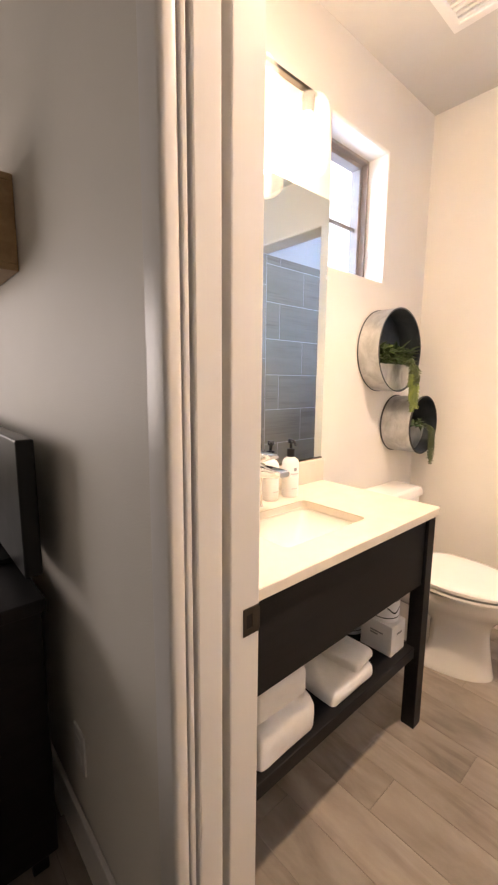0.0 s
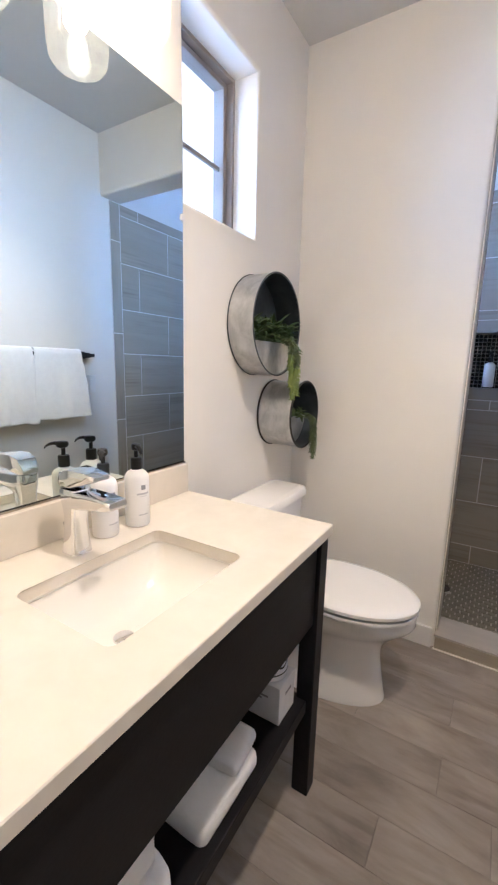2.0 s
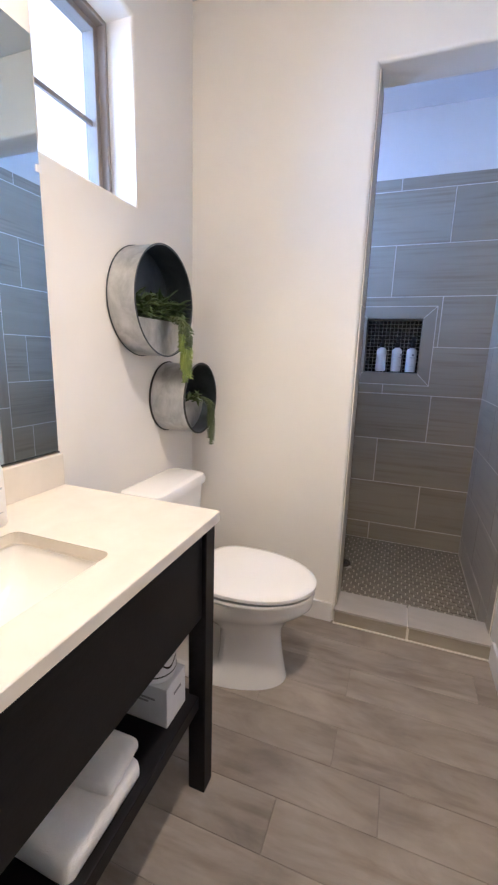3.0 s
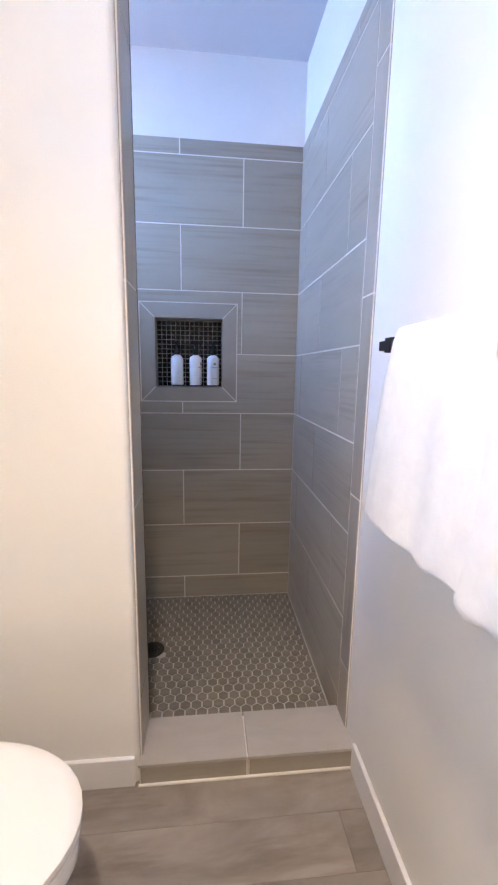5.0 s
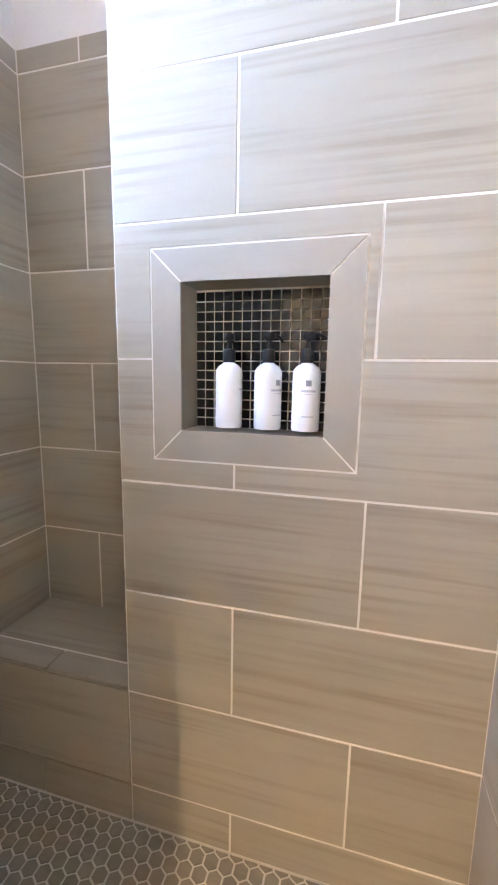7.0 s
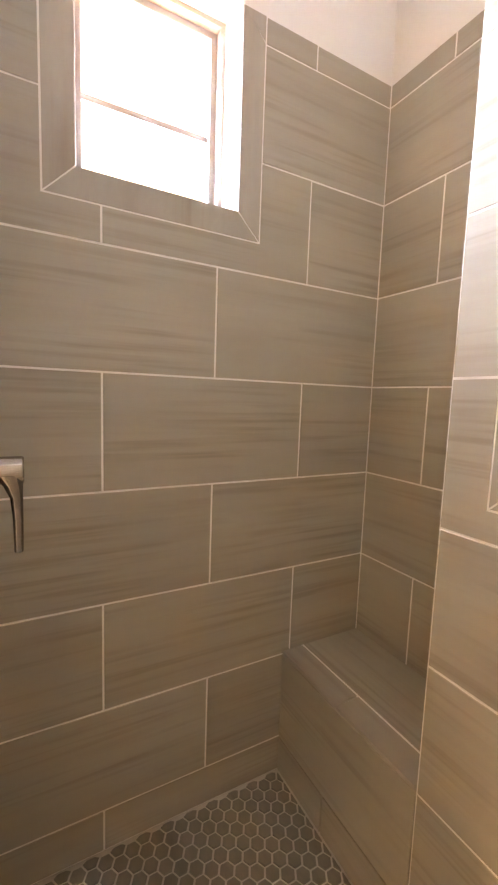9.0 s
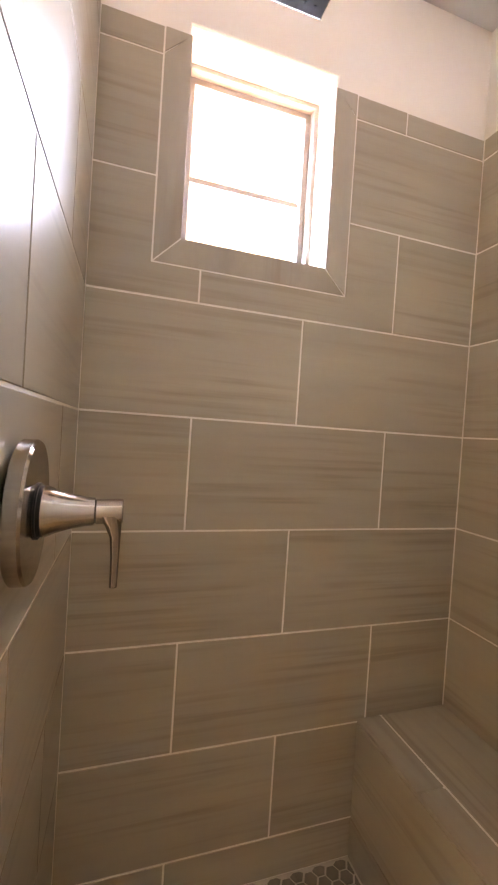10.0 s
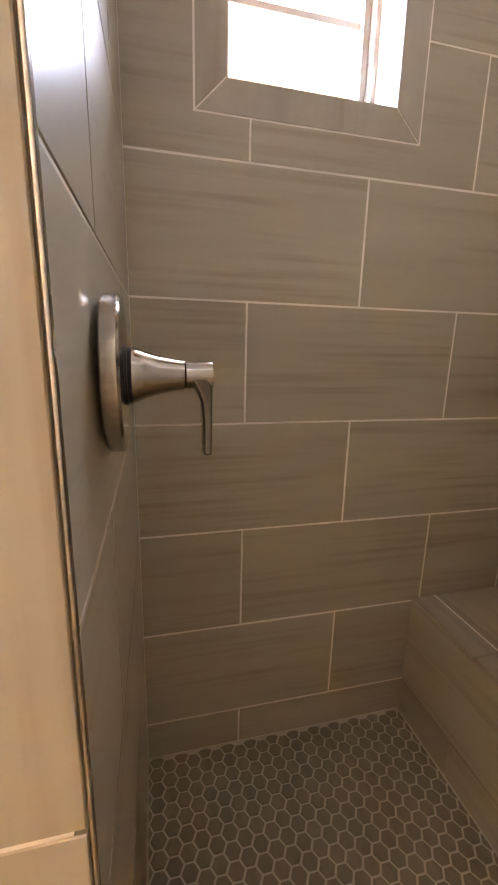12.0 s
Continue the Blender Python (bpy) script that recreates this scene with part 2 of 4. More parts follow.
def structure(name, bm, material, label, category):
    return tagged(part(name, bm, material), label, category, kind="structure")


def box(bm, x0, x1, y0, y1, z0, z1, bev=0.0, seg=2):
    r = bmesh.ops.create_cube(bm, size=1.0)
    vs = r["verts"]
    bmesh.ops.scale(bm, vec=(x1 - x0, y1 - y0, z1 - z0), verts=vs)
    bmesh.ops.translate(bm, vec=((x0 + x1) / 2, (y0 + y1) / 2, (z0 + z1) / 2), verts=vs)
    if bev:
        es = list({e for v in vs for e in v.link_edges})
        bmesh.ops.bevel(bm, geom=es, offset=bev, segments=seg, affect="EDGES", profile=0.5)
    return bm


def boxed(*args, **kw):
    return box(bmesh.new(), *args, **kw)


def loft(bm, rings, caps=(True, True)):
    rows = [[bm.verts.new(p) for p in ring] for ring in rings]
    k = len(rows[0])
    for a, b in zip(rows, rows[1:]):
        for i in range(k):
            bm.faces.new((a[i], a[(i + 1) % k], b[(i + 1) % k], b[i]))
    if caps[0]:
        bm.faces.new(rows[0][::-1])
    if caps[1]:
        bm.faces.new(rows[-1])
    return bm


def lathe(bm, profile, m=Matrix(), n=32, caps=(True, True)):
    return loft(bm, [[m @ Vector((r * math.cos(2 * math.pi * i / n), r * math.sin(2 * math.pi * i / n), z)) for i in range(n)] for r, z in profile], caps)


def tube(bm, pts, r, n=10, flat=1.0):
    pts = [Vector(p) for p in pts]
    rings = []
    for i, p in enumerate(pts):
        d = (pts[min(i + 1, len(pts) - 1)] - pts[max(i - 1, 0)]).normalized()
        s = d.cross(Vector((0, 0, 1)) if abs(d.z) < 0.9 else Vector((1, 0, 0))).normalized()
        u = s.cross(d)
        rings.append([p + s * r * math.cos(2 * math.pi * k / n) + u * r * flat * math.sin(2 * math.pi * k / n) for k in range(n)])
    return loft(bm, rings)


def rounded(x0, x1, y0, y1, r, z, n=5):
    """A rounded rectangle at the height z."""
    out = []
    for cx, cy, a0 in ((x1 - r, y1 - r, 0), (x0 + r, y1 - r, 90), (x0 + r, y0 + r, 180), (x1 - r, y0 + r, 270)):
        for i in range(n + 1):
            a = radians(a0 + 90 * i / n)
            out.append(Vector((cx + r * math.cos(a), cy + r * math.sin(a), z)))
    return out


def cells(bm, basis, u0, u1, v0, v1, n0, n1, holes=(), bev=0.0):
    """A slab in the plane of basis (origin, u, v, n), from n0 to n1, with rectangular holes (a, b, c, d) through it."""
    o, U, V, N = basis
    us = sorted({u0, u1, *[min(max(h[k], u0), u1) for h in holes for k in (0, 1)]})
    vs = sorted({v0, v1, *[min(max(h[k], v0), v1) for h in holes for k in (2, 3)]})
    full = {(i, j) for i in range(len(us) - 1) for j in range(len(vs) - 1)
            if not any(h[0] - 1e-6 < (us[i] + us[i + 1]) / 2 < h[1] + 1e-6 and h[2] - 1e-6 < (vs[j] + vs[j + 1]) / 2 < h[3] + 1e-6 for h in holes)}
    made = {}

    def at(i, j, k):
        if (i, j, k) not in made:
            made[i, j, k] = bm.verts.new(o + U * us[i] + V * vs[j] + N * (n0, n1)[k])
        return made[i, j, k]

    rim = []
    for i, j in full:
        bm.faces.new((at(i, j, 1), at(i + 1, j, 1), at(i + 1, j + 1, 1), at(i, j + 1, 1)))
        bm.faces.new((at(i, j, 0), at(i, j + 1, 0), at(i + 1, j + 1, 0), at(i + 1, j, 0)))
        for (di, dj), a, b in (((-1, 0), (i, j), (i, j + 1)), ((1, 0), (i + 1, j), (i + 1, j + 1)), ((0, -1), (i, j), (i + 1, j)), ((0, 1), (i, j + 1), (i + 1, j + 1))):
            if (i + di, j + dj) not in full:
                bm.faces.new((at(*a, 0), at(*b, 0), at(*b, 1), at(*a, 1)))
                if 0 <= i + di < len(us) - 1 and 0 <= j + dj < len(vs) - 1:
                    rim.append((a, b))
    if bev:
        es = []
        for a, b in rim:
            e = bm.edges.get((at(*a, 1), at(*b, 1)))
            if e:
                es.append(e)
        bmesh.ops.bevel(bm, geom=es, offset=bev, segments=4, affect="EDGES", profile=0.5)
    return bm


X, Y, Z = Vector((1, 0, 0)), Vector((0, 1, 0)), Vector((0, 0, 1))
EAST = (Vector((0, 0, 0)), Y, Z, X)            # a face that looks along +x
WEST = (Vector((0, 0, 0)), Y, Z, -X)
NORTH = (Vector((0, 0, 0)), X, Z, Y)
SOUTH = (Vector((0, 0, 0)), X, Z, -Y)
UP = (Vector((0, 0, 0)), X, Y, Z)

# ---- plan ----
ROOM_X = 1.466          # east wall
PART_S, PART_N = 0.24, 0.402   # partition behind the toilet
DOOR_N, DOOR_S = -1.655, -1.805
JAMB_X = 0.667
OPEN_X = 0.778          # west side of the shower opening
OPEN_TOP = 2.36
CEIL = CEIL_Z
NICHE_Y, ALCOVE_Y, ALCOVE_X = 1.30, 1.636, 0.556
TILE_TOP = 2.355
ROWS = [0.0] + [0.308 * k - 0.18 for k in range(1, 9)] + [TILE_TOP]
WIN_B = (-0.632, -0.192, 1.80, 2.39)
WIN_S = (0.657, 1.081, 1.828, 2.390)
NICHE = (0.727, 1.068, 1.190, 1.535)

# ---- setting ----
wall_w = structure("wall_west", cells(bmesh.new(), EAST, DOOR_N, 1.9, -0.1, CEIL, -0.22, -0.008, [WIN_B, WIN_S], 0.012), PAINT, "warm white painted wall with two small high windows", "wall")
wall_p = structure("wall_partition", cells(bmesh.new(), SOUTH, -0.008, ROOM_X + 0.002, -0.05, CEIL, -PART_N, -PART_S, [(OPEN_X, ROOM_X + 0.002, -0.05, OPEN_TOP)], 0.014), PAINT, "warm white painted partition wall with a shower opening", "wall")
wall_e = structure("wall_east", cells(bmesh.new(), WEST, DOOR_N, 1.9, -0.1, CEIL, -ROOM_X - 0.12, -ROOM_X), PAINT, "warm white painted wall with a towel bar", "wall")
wall_n = structure("wall_niche", box(cells(bmesh.new(), SOUTH, ALCOVE_X + 0.008, ROOM_X, -0.05, CEIL, -1.42, -NICHE_Y - 0.008, [(NICHE[0] - 0.019, NICHE[1] + 0.019, NICHE[2] - 0.019, NICHE[3] + 0.019)]), ALCOVE_X + 0.008, ROOM_X, 1.42, 1.9, -0.05, CEIL), PAINT, "painted shower wall above grey tile with a niche", "wall")
wall_a = structure("wall_alcove", boxed(-0.008, ALCOVE_X + 0.008, ALCOVE_Y + 0.008, 1.9, -0.05, CEIL), PAINT, "painted wall above tile behind the shower bench", "wall")
wall_d = structure("wall_door", cells(bmesh.new(), SOUTH, -2.25, 2.45, -0.1, CEIL, -DOOR_N, -DOOR_S, [(JAMB_X - 0.05, 1.455, -0.1, 2.07)]), PAINT, "painted wall with the bathroom doorway", "wall")
structure("ceiling_bedroom", boxed(-2.4, 2.6, -4.6, DOOR_S, CEIL, CEIL + 0.15), CEILING_DIMMED, "flat pale painted bedroom ceiling", "ceiling")
ceiling = structure("ceiling", boxed(-0.22, ROOM_X + 0.12, DOOR_S, 1.9, CEIL, CEIL + 0.15), CEILING_DIMMED, "flat pale painted ceiling", "ceiling")
floor = structure("floor", boxed(-0.008, ROOM_X, -1.9, 0.26, -0.1, -0.0016), PLANKGROUT, "grey-brown wood-look plank tile floor", "floor")
shower_floor = structure("floor_shower", boxed(-0.008, ROOM_X, 0.26, 1.66, -0.1, -0.004), HEXGROUT, "grey hexagon tile shower floor", "floor")
bed_floor = structure("floor_bedroom", boxed(-2.4, 2.6, -4.6, -1.9, -0.1, -0.006), DARKWOOD, "dark wooden bedroom floor", "floor")
bed_s = structure("wall_bedroom_south", boxed(-2.4, 2.6, -4.75, -4.6, -0.1, CEIL), PAINT, "painted bedroom wall", "wall")
bed_e = structure("wall_bedroom_east", boxed(2.45, 2.6, -4.6, DOOR_S, -0.1, CEIL), PAINT, "painted bedroom wall", "wall")
# window opening out of view, added to bring daylight onto the door casing
bed_w = structure("wall_bedroom_west", cells(bmesh.new(), EAST, -4.6, DOOR_S, -0.1, CEIL, -2.4, -2.25, [(-3.8, -2.6, 0.9, 2.1)]), PAINT, "painted bedroom wall with an unseen, added window opening", "wall")
# unseen roof, added to keep the sun out of the rooms
roof = structure("roof", boxed(-0.24, 2.9, -5.0, 2.2, CEIL + 0.16, CEIL + 0.3), EARTH, "flat roof over the rooms", "roof")
ground = structure("ground", boxed(-400, 400, -400, 400, -0.4, -0.12), EARTH, "pale gravel ground outside", "ground")


def window(name, hole, label):
    y0, y1, z0, z1 = hole
    w = tagged(new(name), label, "window", kind="structure")
    xf = -0.172
    fr = cells(bmesh.new(), EAST, y0 - 0.01, y1 + 0.01, z0 - 0.01, z1 + 0.01, xf - 0.03, xf + 0.055, [(y0 + 0.014, y1 - 0.014, z0 + 0.014, z1 - 0.014)], 0.003)
    part("window_frame", fr, WINDOWFRAME, w)
    sash = cells(bmesh.new(), EAST, y0 + 0.0135, y1 - 0.0135, z0 + 0.0135, z1 - 0.0135, xf - 0.025, xf + 0.025, [(y0 + 0.032, y1 - 0.032, z0 + 0.032, z1 - 0.032)], 0.003)
    part("sash", sash, WINDOWFRAME, w)
    zm = (z0 + z1) / 2 - 0.02
    part("glazing_bar", boxed(xf - 0.005, xf + 0.006, y0 + 0.031, y1 - 0.031, zm - 0.008, zm + 0.008, bev=0.001), WINDOWFRAME, w)
    for a, b in ((z0 + 0.031, zm), (zm, z1 - 0.031)):
        g = part("pane", boxed(xf - 0.003, xf + 0.001, y0 + 0.031, y1 - 0.031, a, b), GLASS, w)
        g.visible_shadow = False
    return w


window("window_1", WIN_B, "small high fixed window with a bronze-grey frame above the toilet")
window("window_2", WIN_S, "small high fixed window with a tan frame in the shower")

# bright hazy sky outside the windows
BACKSKY, _t, _p = nodes_of("bright_sky")
_t.nodes.remove(_p)
_e = _t.nodes.new("ShaderNodeEmission")
_e.inputs["Color"].default_value, _e.inputs["Strength"].default_value = (0.95, 0.95, 1.0, 1), 1.6
_t.links.new(_e.outputs[0], _t.nodes["Material Output"].inputs[0])
structure("backdrop", boxed(-60.2, -60, -160, 420, -2, 260), BACKSKY, "bright hazy sky beyond the windows", "sky")

# doorway: jambs, stop and casing
jamb = structure("door_frame", boxed(JAMB_X - 0.024, JAMB_X, -1.716, DOOR_N + 0.004, 0, 2.05, bev=0.003), TRIMPAINT, "white painted door frame around an empty doorway", "door frame")
part("split_jamb", boxed(JAMB_X - 0.024, JAMB_X, -1.7805, -1.731, 0, 2.05, bev=0.004), TRIMPAINT, jamb)
part("split_jamb", boxed(JAMB_X - 0.024, JAMB_X - 0.002, -1.7965, -1.786, 0, 2.05, bev=0.003), TRIMPAINT, jamb)
part("jamb", boxed(1.436, 1.455, DOOR_S - 0.004, DOOR_N + 0.004, 0, 2.05, bev=0.002), TRIMPAINT, jamb)
part("head_jamb", boxed(JAMB_X - 0.05, 1.455, DOOR_S - 0.004, DOOR_N + 0.004, 2.051, 2.07), TRIMPAINT, jamb)
part("door_stop", boxed(1.424, 1.435, -1.765, -1.702, 0, 2.045, bev=0.003), TRIMPAINT, jamb)


def casing(x0, x1, y_face, sign, z1):
    bm = bmesh.new()
    box(bm, x0, x1, min(y_face, y_face + sign * 0.016), max(y_face, y_face + sign * 0.016), 0, z1, bev=0.005)
    return bm


part("casing", boxed(0.606, 0.6645, -1.825, -1.7968, 0, 2.14, bev=0.008, seg=4), TRIMPAINT, jamb, smooth=True)
part("casing", casing(1.443, 1.53, DOOR_S, -1, 2.14), TRIMPAINT, jamb)
part("head_casing", boxed(0.600, 1.535, DOOR_S - 0.019, DOOR_S, 2.141, 2.22, bev=0.003), TRIMPAINT, jamb)
bm = cells(bmesh.new(), EAST, -1.688, -1.653, 0.874, 0.924, JAMB_X - 0.001, JAMB_X + 0.0018, [(-1.682, -1.668, 0.886, 0.912)])
plate = part("strike_plate", bm, BRONZE, jamb, "dark bronze strike plate")
# black fill stands for the shade inside the latch hole
part("latch_hole", boxed(JAMB_X - 0.006, JAMB_X + 0.0008, -1.682, -1.668, 0.886, 0.912), BLACKPLASTIC, plate)
part("strike_lip", boxed(JAMB_X - 0.012, JAMB_X + 0.0018, -1.6535, -1.6505, 0.878, 0.918, bev=0.001), BRONZE, plate)

# baseboards
base = structure("baseboard", boxed(0.30, OPEN_X - 0.012, PART_S - 0.014, PART_S - 0.0005, 0, 0.10, bev=0.003), TRIMPAINT, "low white painted baseboard", "baseboard")
structure("baseboard", boxed(-0.006, 0.008, -0.64, PART_S - 0.016, 0, 0.10, bev=0.003), TRIMPAINT, "low white painted baseboard", "baseboard")
structure("baseboard", boxed(ROOM_X - 0.014, ROOM_X - 0.0005, DOOR_N, 0.222, 0, 0.10, bev=0.003), TRIMPAINT, "low white painted baseboard", "baseboard")
structure("baseboard", boxed(-2.25, 0.608, DOOR_S - 0.014, DOOR_S - 0.0005, 0, 0.14, bev=0.003), TRIMPAINT, "low white painted baseboard", "baseboard")

# fan grille in the ceiling
fan = thing("ceiling_vent", "square white ceiling exhaust fan grille", "ceiling vent", (0.44, -0.41, CEIL))
part("vent_frame", cells(bmesh.new(), (Vector((-0.15, 0.16, 0)), X, -Y, -Z), 0, 0.30, 0, 0.32, 0.0005, 0.022, [(0.035, 0.265, 0.035, 0.285)], 0.008), WHITEPLASTIC, fan)
# fixture for the unseen lamp, its form assumed
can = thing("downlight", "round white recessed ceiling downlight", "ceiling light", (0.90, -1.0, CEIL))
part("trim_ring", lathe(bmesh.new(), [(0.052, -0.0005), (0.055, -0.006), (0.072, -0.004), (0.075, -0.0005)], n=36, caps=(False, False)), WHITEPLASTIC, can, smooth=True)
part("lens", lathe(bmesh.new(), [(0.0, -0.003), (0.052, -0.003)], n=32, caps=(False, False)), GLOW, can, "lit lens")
for k in range(9):
    part("vent_slat", boxed(-0.116, 0.116, 0.11 - 0.0265 * k, 0.125 - 0.0265 * k, -0.014, -0.004, bev=0.002), WHITEPLASTIC, fan)

# ---- vanity ----
VY0, VY1 = -1.650, -0.645
vanity = thing("vanity", "dark-stained wooden open vanity stand with one lower shelf", "vanity", (0.28, -1.15, 0))


def local(bm, ob):
    bmesh.ops.translate(bm, vec=-ob.location, verts=bm.verts)
    return bm


def vpart(name, bm, material=DARKWOOD, label=""):
    return part(name, local(bm, vanity), material, vanity, label)


for lx in (0.03, 0.495):
    for ly in (-1.635, -0.724):
        vpart("leg", boxed(lx, lx + 0.052, ly, ly + 0.052, 0, 0.832, bev=0.003))
vpart("front_panel", boxed(0.512, 0.536, -1.582, -0.7245, 0.585, 0.831, bev=0.002))
vpart("back_panel", boxed(0.032, 0.05, -1.582, -0.7245, 0.585, 0.831, bev=0.002))
vpart("end_panel", boxed(0.083, 0.494, -0.706, -0.686, 0.585, 0.831, bev=0.002))
vpart("end_panel", boxed(0.083, 0.494, -1.625, -1.605, 0.585, 0.831, bev=0.002))
vpart("shelf", boxed(0.035, 0.528, -1.60, -0.708, 0.288, 0.332, bev=0.003))

# counter with an undermount basin
SX0, SX1, SY0, SY1 = 0.168, 0.445, -1.340, -0.952
top = thing("countertop", "cream white quartz countertop with a backsplash and rounded edges", "countertop", (0.28, -1.15, 0.832))
bm = bmesh.new()
outer, inner = rounded(0.0, 0.550, VY0, VY1, 0.006, 0), rounded(SX0, SX1, SY0, SY1, 0.020, 0)
k = len(outer)
levels = []
for ring, z, inset in ((outer, 0.832, 0.002), (outer, 0.834, 0), (outer, 0.860, 0), (outer, 0.862, 0.002), (inner, 0.862, -0.003), (inner, 0.859, 0), (inner, 0.835, 0), (inner, 0.832, -0.003)):
    cx, cy = (0.28, (VY0 + VY1) / 2) if ring is outer else ((SX0 + SX1) / 2, (SY0 + SY1) / 2)
    levels.append([Vector((p.x - math.copysign(inset, p.x - cx), p.y - math.copysign(inset, p.y - cy), z)) for p in ring])
rows = [[bm.verts.new(p) for p in ring] for ring in levels]
for a, b in zip(rows, rows[1:] + rows[:1]):
    for i in range(k):
        bm.faces.new((a[i], a[(i + 1) % k], b[(i + 1) % k], b[i]))
part("slab", local(bm, top), QUARTZ, top)
part("backsplash", local(boxed(-0.004, 0.020, VY0, VY1 - 0.002, 0.8625, 0.962, bev=0.002), top), QUARTZ, top)

basin = thing("sink_basin", "off-white ceramic rectangular undermount sink with a chrome drain", "sink", (0.32, -1.156, 0.70))
bm = bmesh.new()
rings = []
for inset, r, z in ((-0.006, 0.024, 0.8315), (0.0, 0.024, 0.828), (0.004, 0.028, 0.80), (0.014, 0.04, 0.765), (0.034, 0.05, 0.735), (0.052, 0.045, 0.721), (0.075, 0.035, 0.716), (0.105, 0.018, 0.714)):
    rings.append(rounded(SX0 + inset, SX1 - inset, SY0 + inset * 1.5, SY1 - inset * 1.5, r, z))
outer = [[Vector((p.x + math.copysign(0.01, p.x - 0.32), p.y + math.copysign(0.01, p.y + 1.156), p.z - 0.01)) for p in ring] for ring in rings[::-1]]
loft(bm, rings + outer, (False, False))
box(bm, SX0 + 0.09, SX1 - 0.09, SY0 + 0.145, SY1 - 0.145, 0.705, 0.7137)
part("bowl", local(bm, basin), BASIN, basin, smooth=True)
bm = lathe(bmesh.new(), [(0.0, 0.7165), (0.016, 0.7165), (0.022, 0.7155), (0.023, 0.712)], Matrix.Translation((0.280, -1.172, 0.003)), 24)
part("drain", local(bm, basin), CHROME, basin, "chrome drain", True)

# faucet
faucet = thing("faucet", "polished chrome single-handle faucet on the countertop", "faucet", (0.104, -1.150, 0.862))
bm = bmesh.new()
rings = []
for w, d, x, z in ((0.028, 0.028, 0, 0), (0.027, 0.027, 0, 0.004), (0.0245, 0.0245, 0.001, 0.03), (0.0215, 0.021, 0.002, 0.075), (0.0225, 0.023, 0.004, 0.10), (0.0255, 0.029, 0.006, 0.125), (0.0270, 0.032, 0.007, 0.150), (0.025, 0.030, 0.007, 0.155)):
    rings.append([Vector((p.x, p.y, z)) for p in rounded(x - d, x + d, -w, w, min(w, d) * 0.55, z)])
part("body", loft(bm, rings), CHROME, faucet, smooth=True)
bm = bmesh.new()
rings = []
for x, w, z0, z1 in ((0.0, 0.026, 0.108, 0.152), (0.05, 0.026, 0.115, 0.153), (0.11, 0.0255, 0.125, 0.152), (0.143, 0.025, 0.130, 0.150), (0.147, 0.023, 0.132, 0.148)):
    rings.append([Vector((x, p.x, p.y)) for p in rounded(-w, w, z0, z1, 0.005, 0, 3)])
part("spout", loft(bm, rings), CHROME, faucet, smooth=True)
bm = bmesh.new()
rings = []
for x, w, z0, z1 in ((-0.028, 0.020, 0.158, 0.172), (-0.014, 0.025, 0.157, 0.194), (0.02, 0.0265, 0.160, 0.204), (0.06, 0.0255, 0.172, 0.202), (0.094, 0.0235, 0.184, 0.197), (0.098, 0.021, 0.186, 0.195)):
    rings.append([Vector((x, p.x, p.y)) for p in rounded(-w, w, z0, z1, min(0.004, (z1 - z0) * 0.4), 0, 3)])
part("lever", loft(bm, rings), CHROME, faucet, smooth=True)
part("drain_rod", lathe(bmesh.new(), [(0.003, 0), (0.003, 0.05), (0.006, 0.052), (0.006, 0.06), (0.002, 0.063)], pose(-0.04, 0, 0.0), 12), CHROME, faucet, smooth=True)


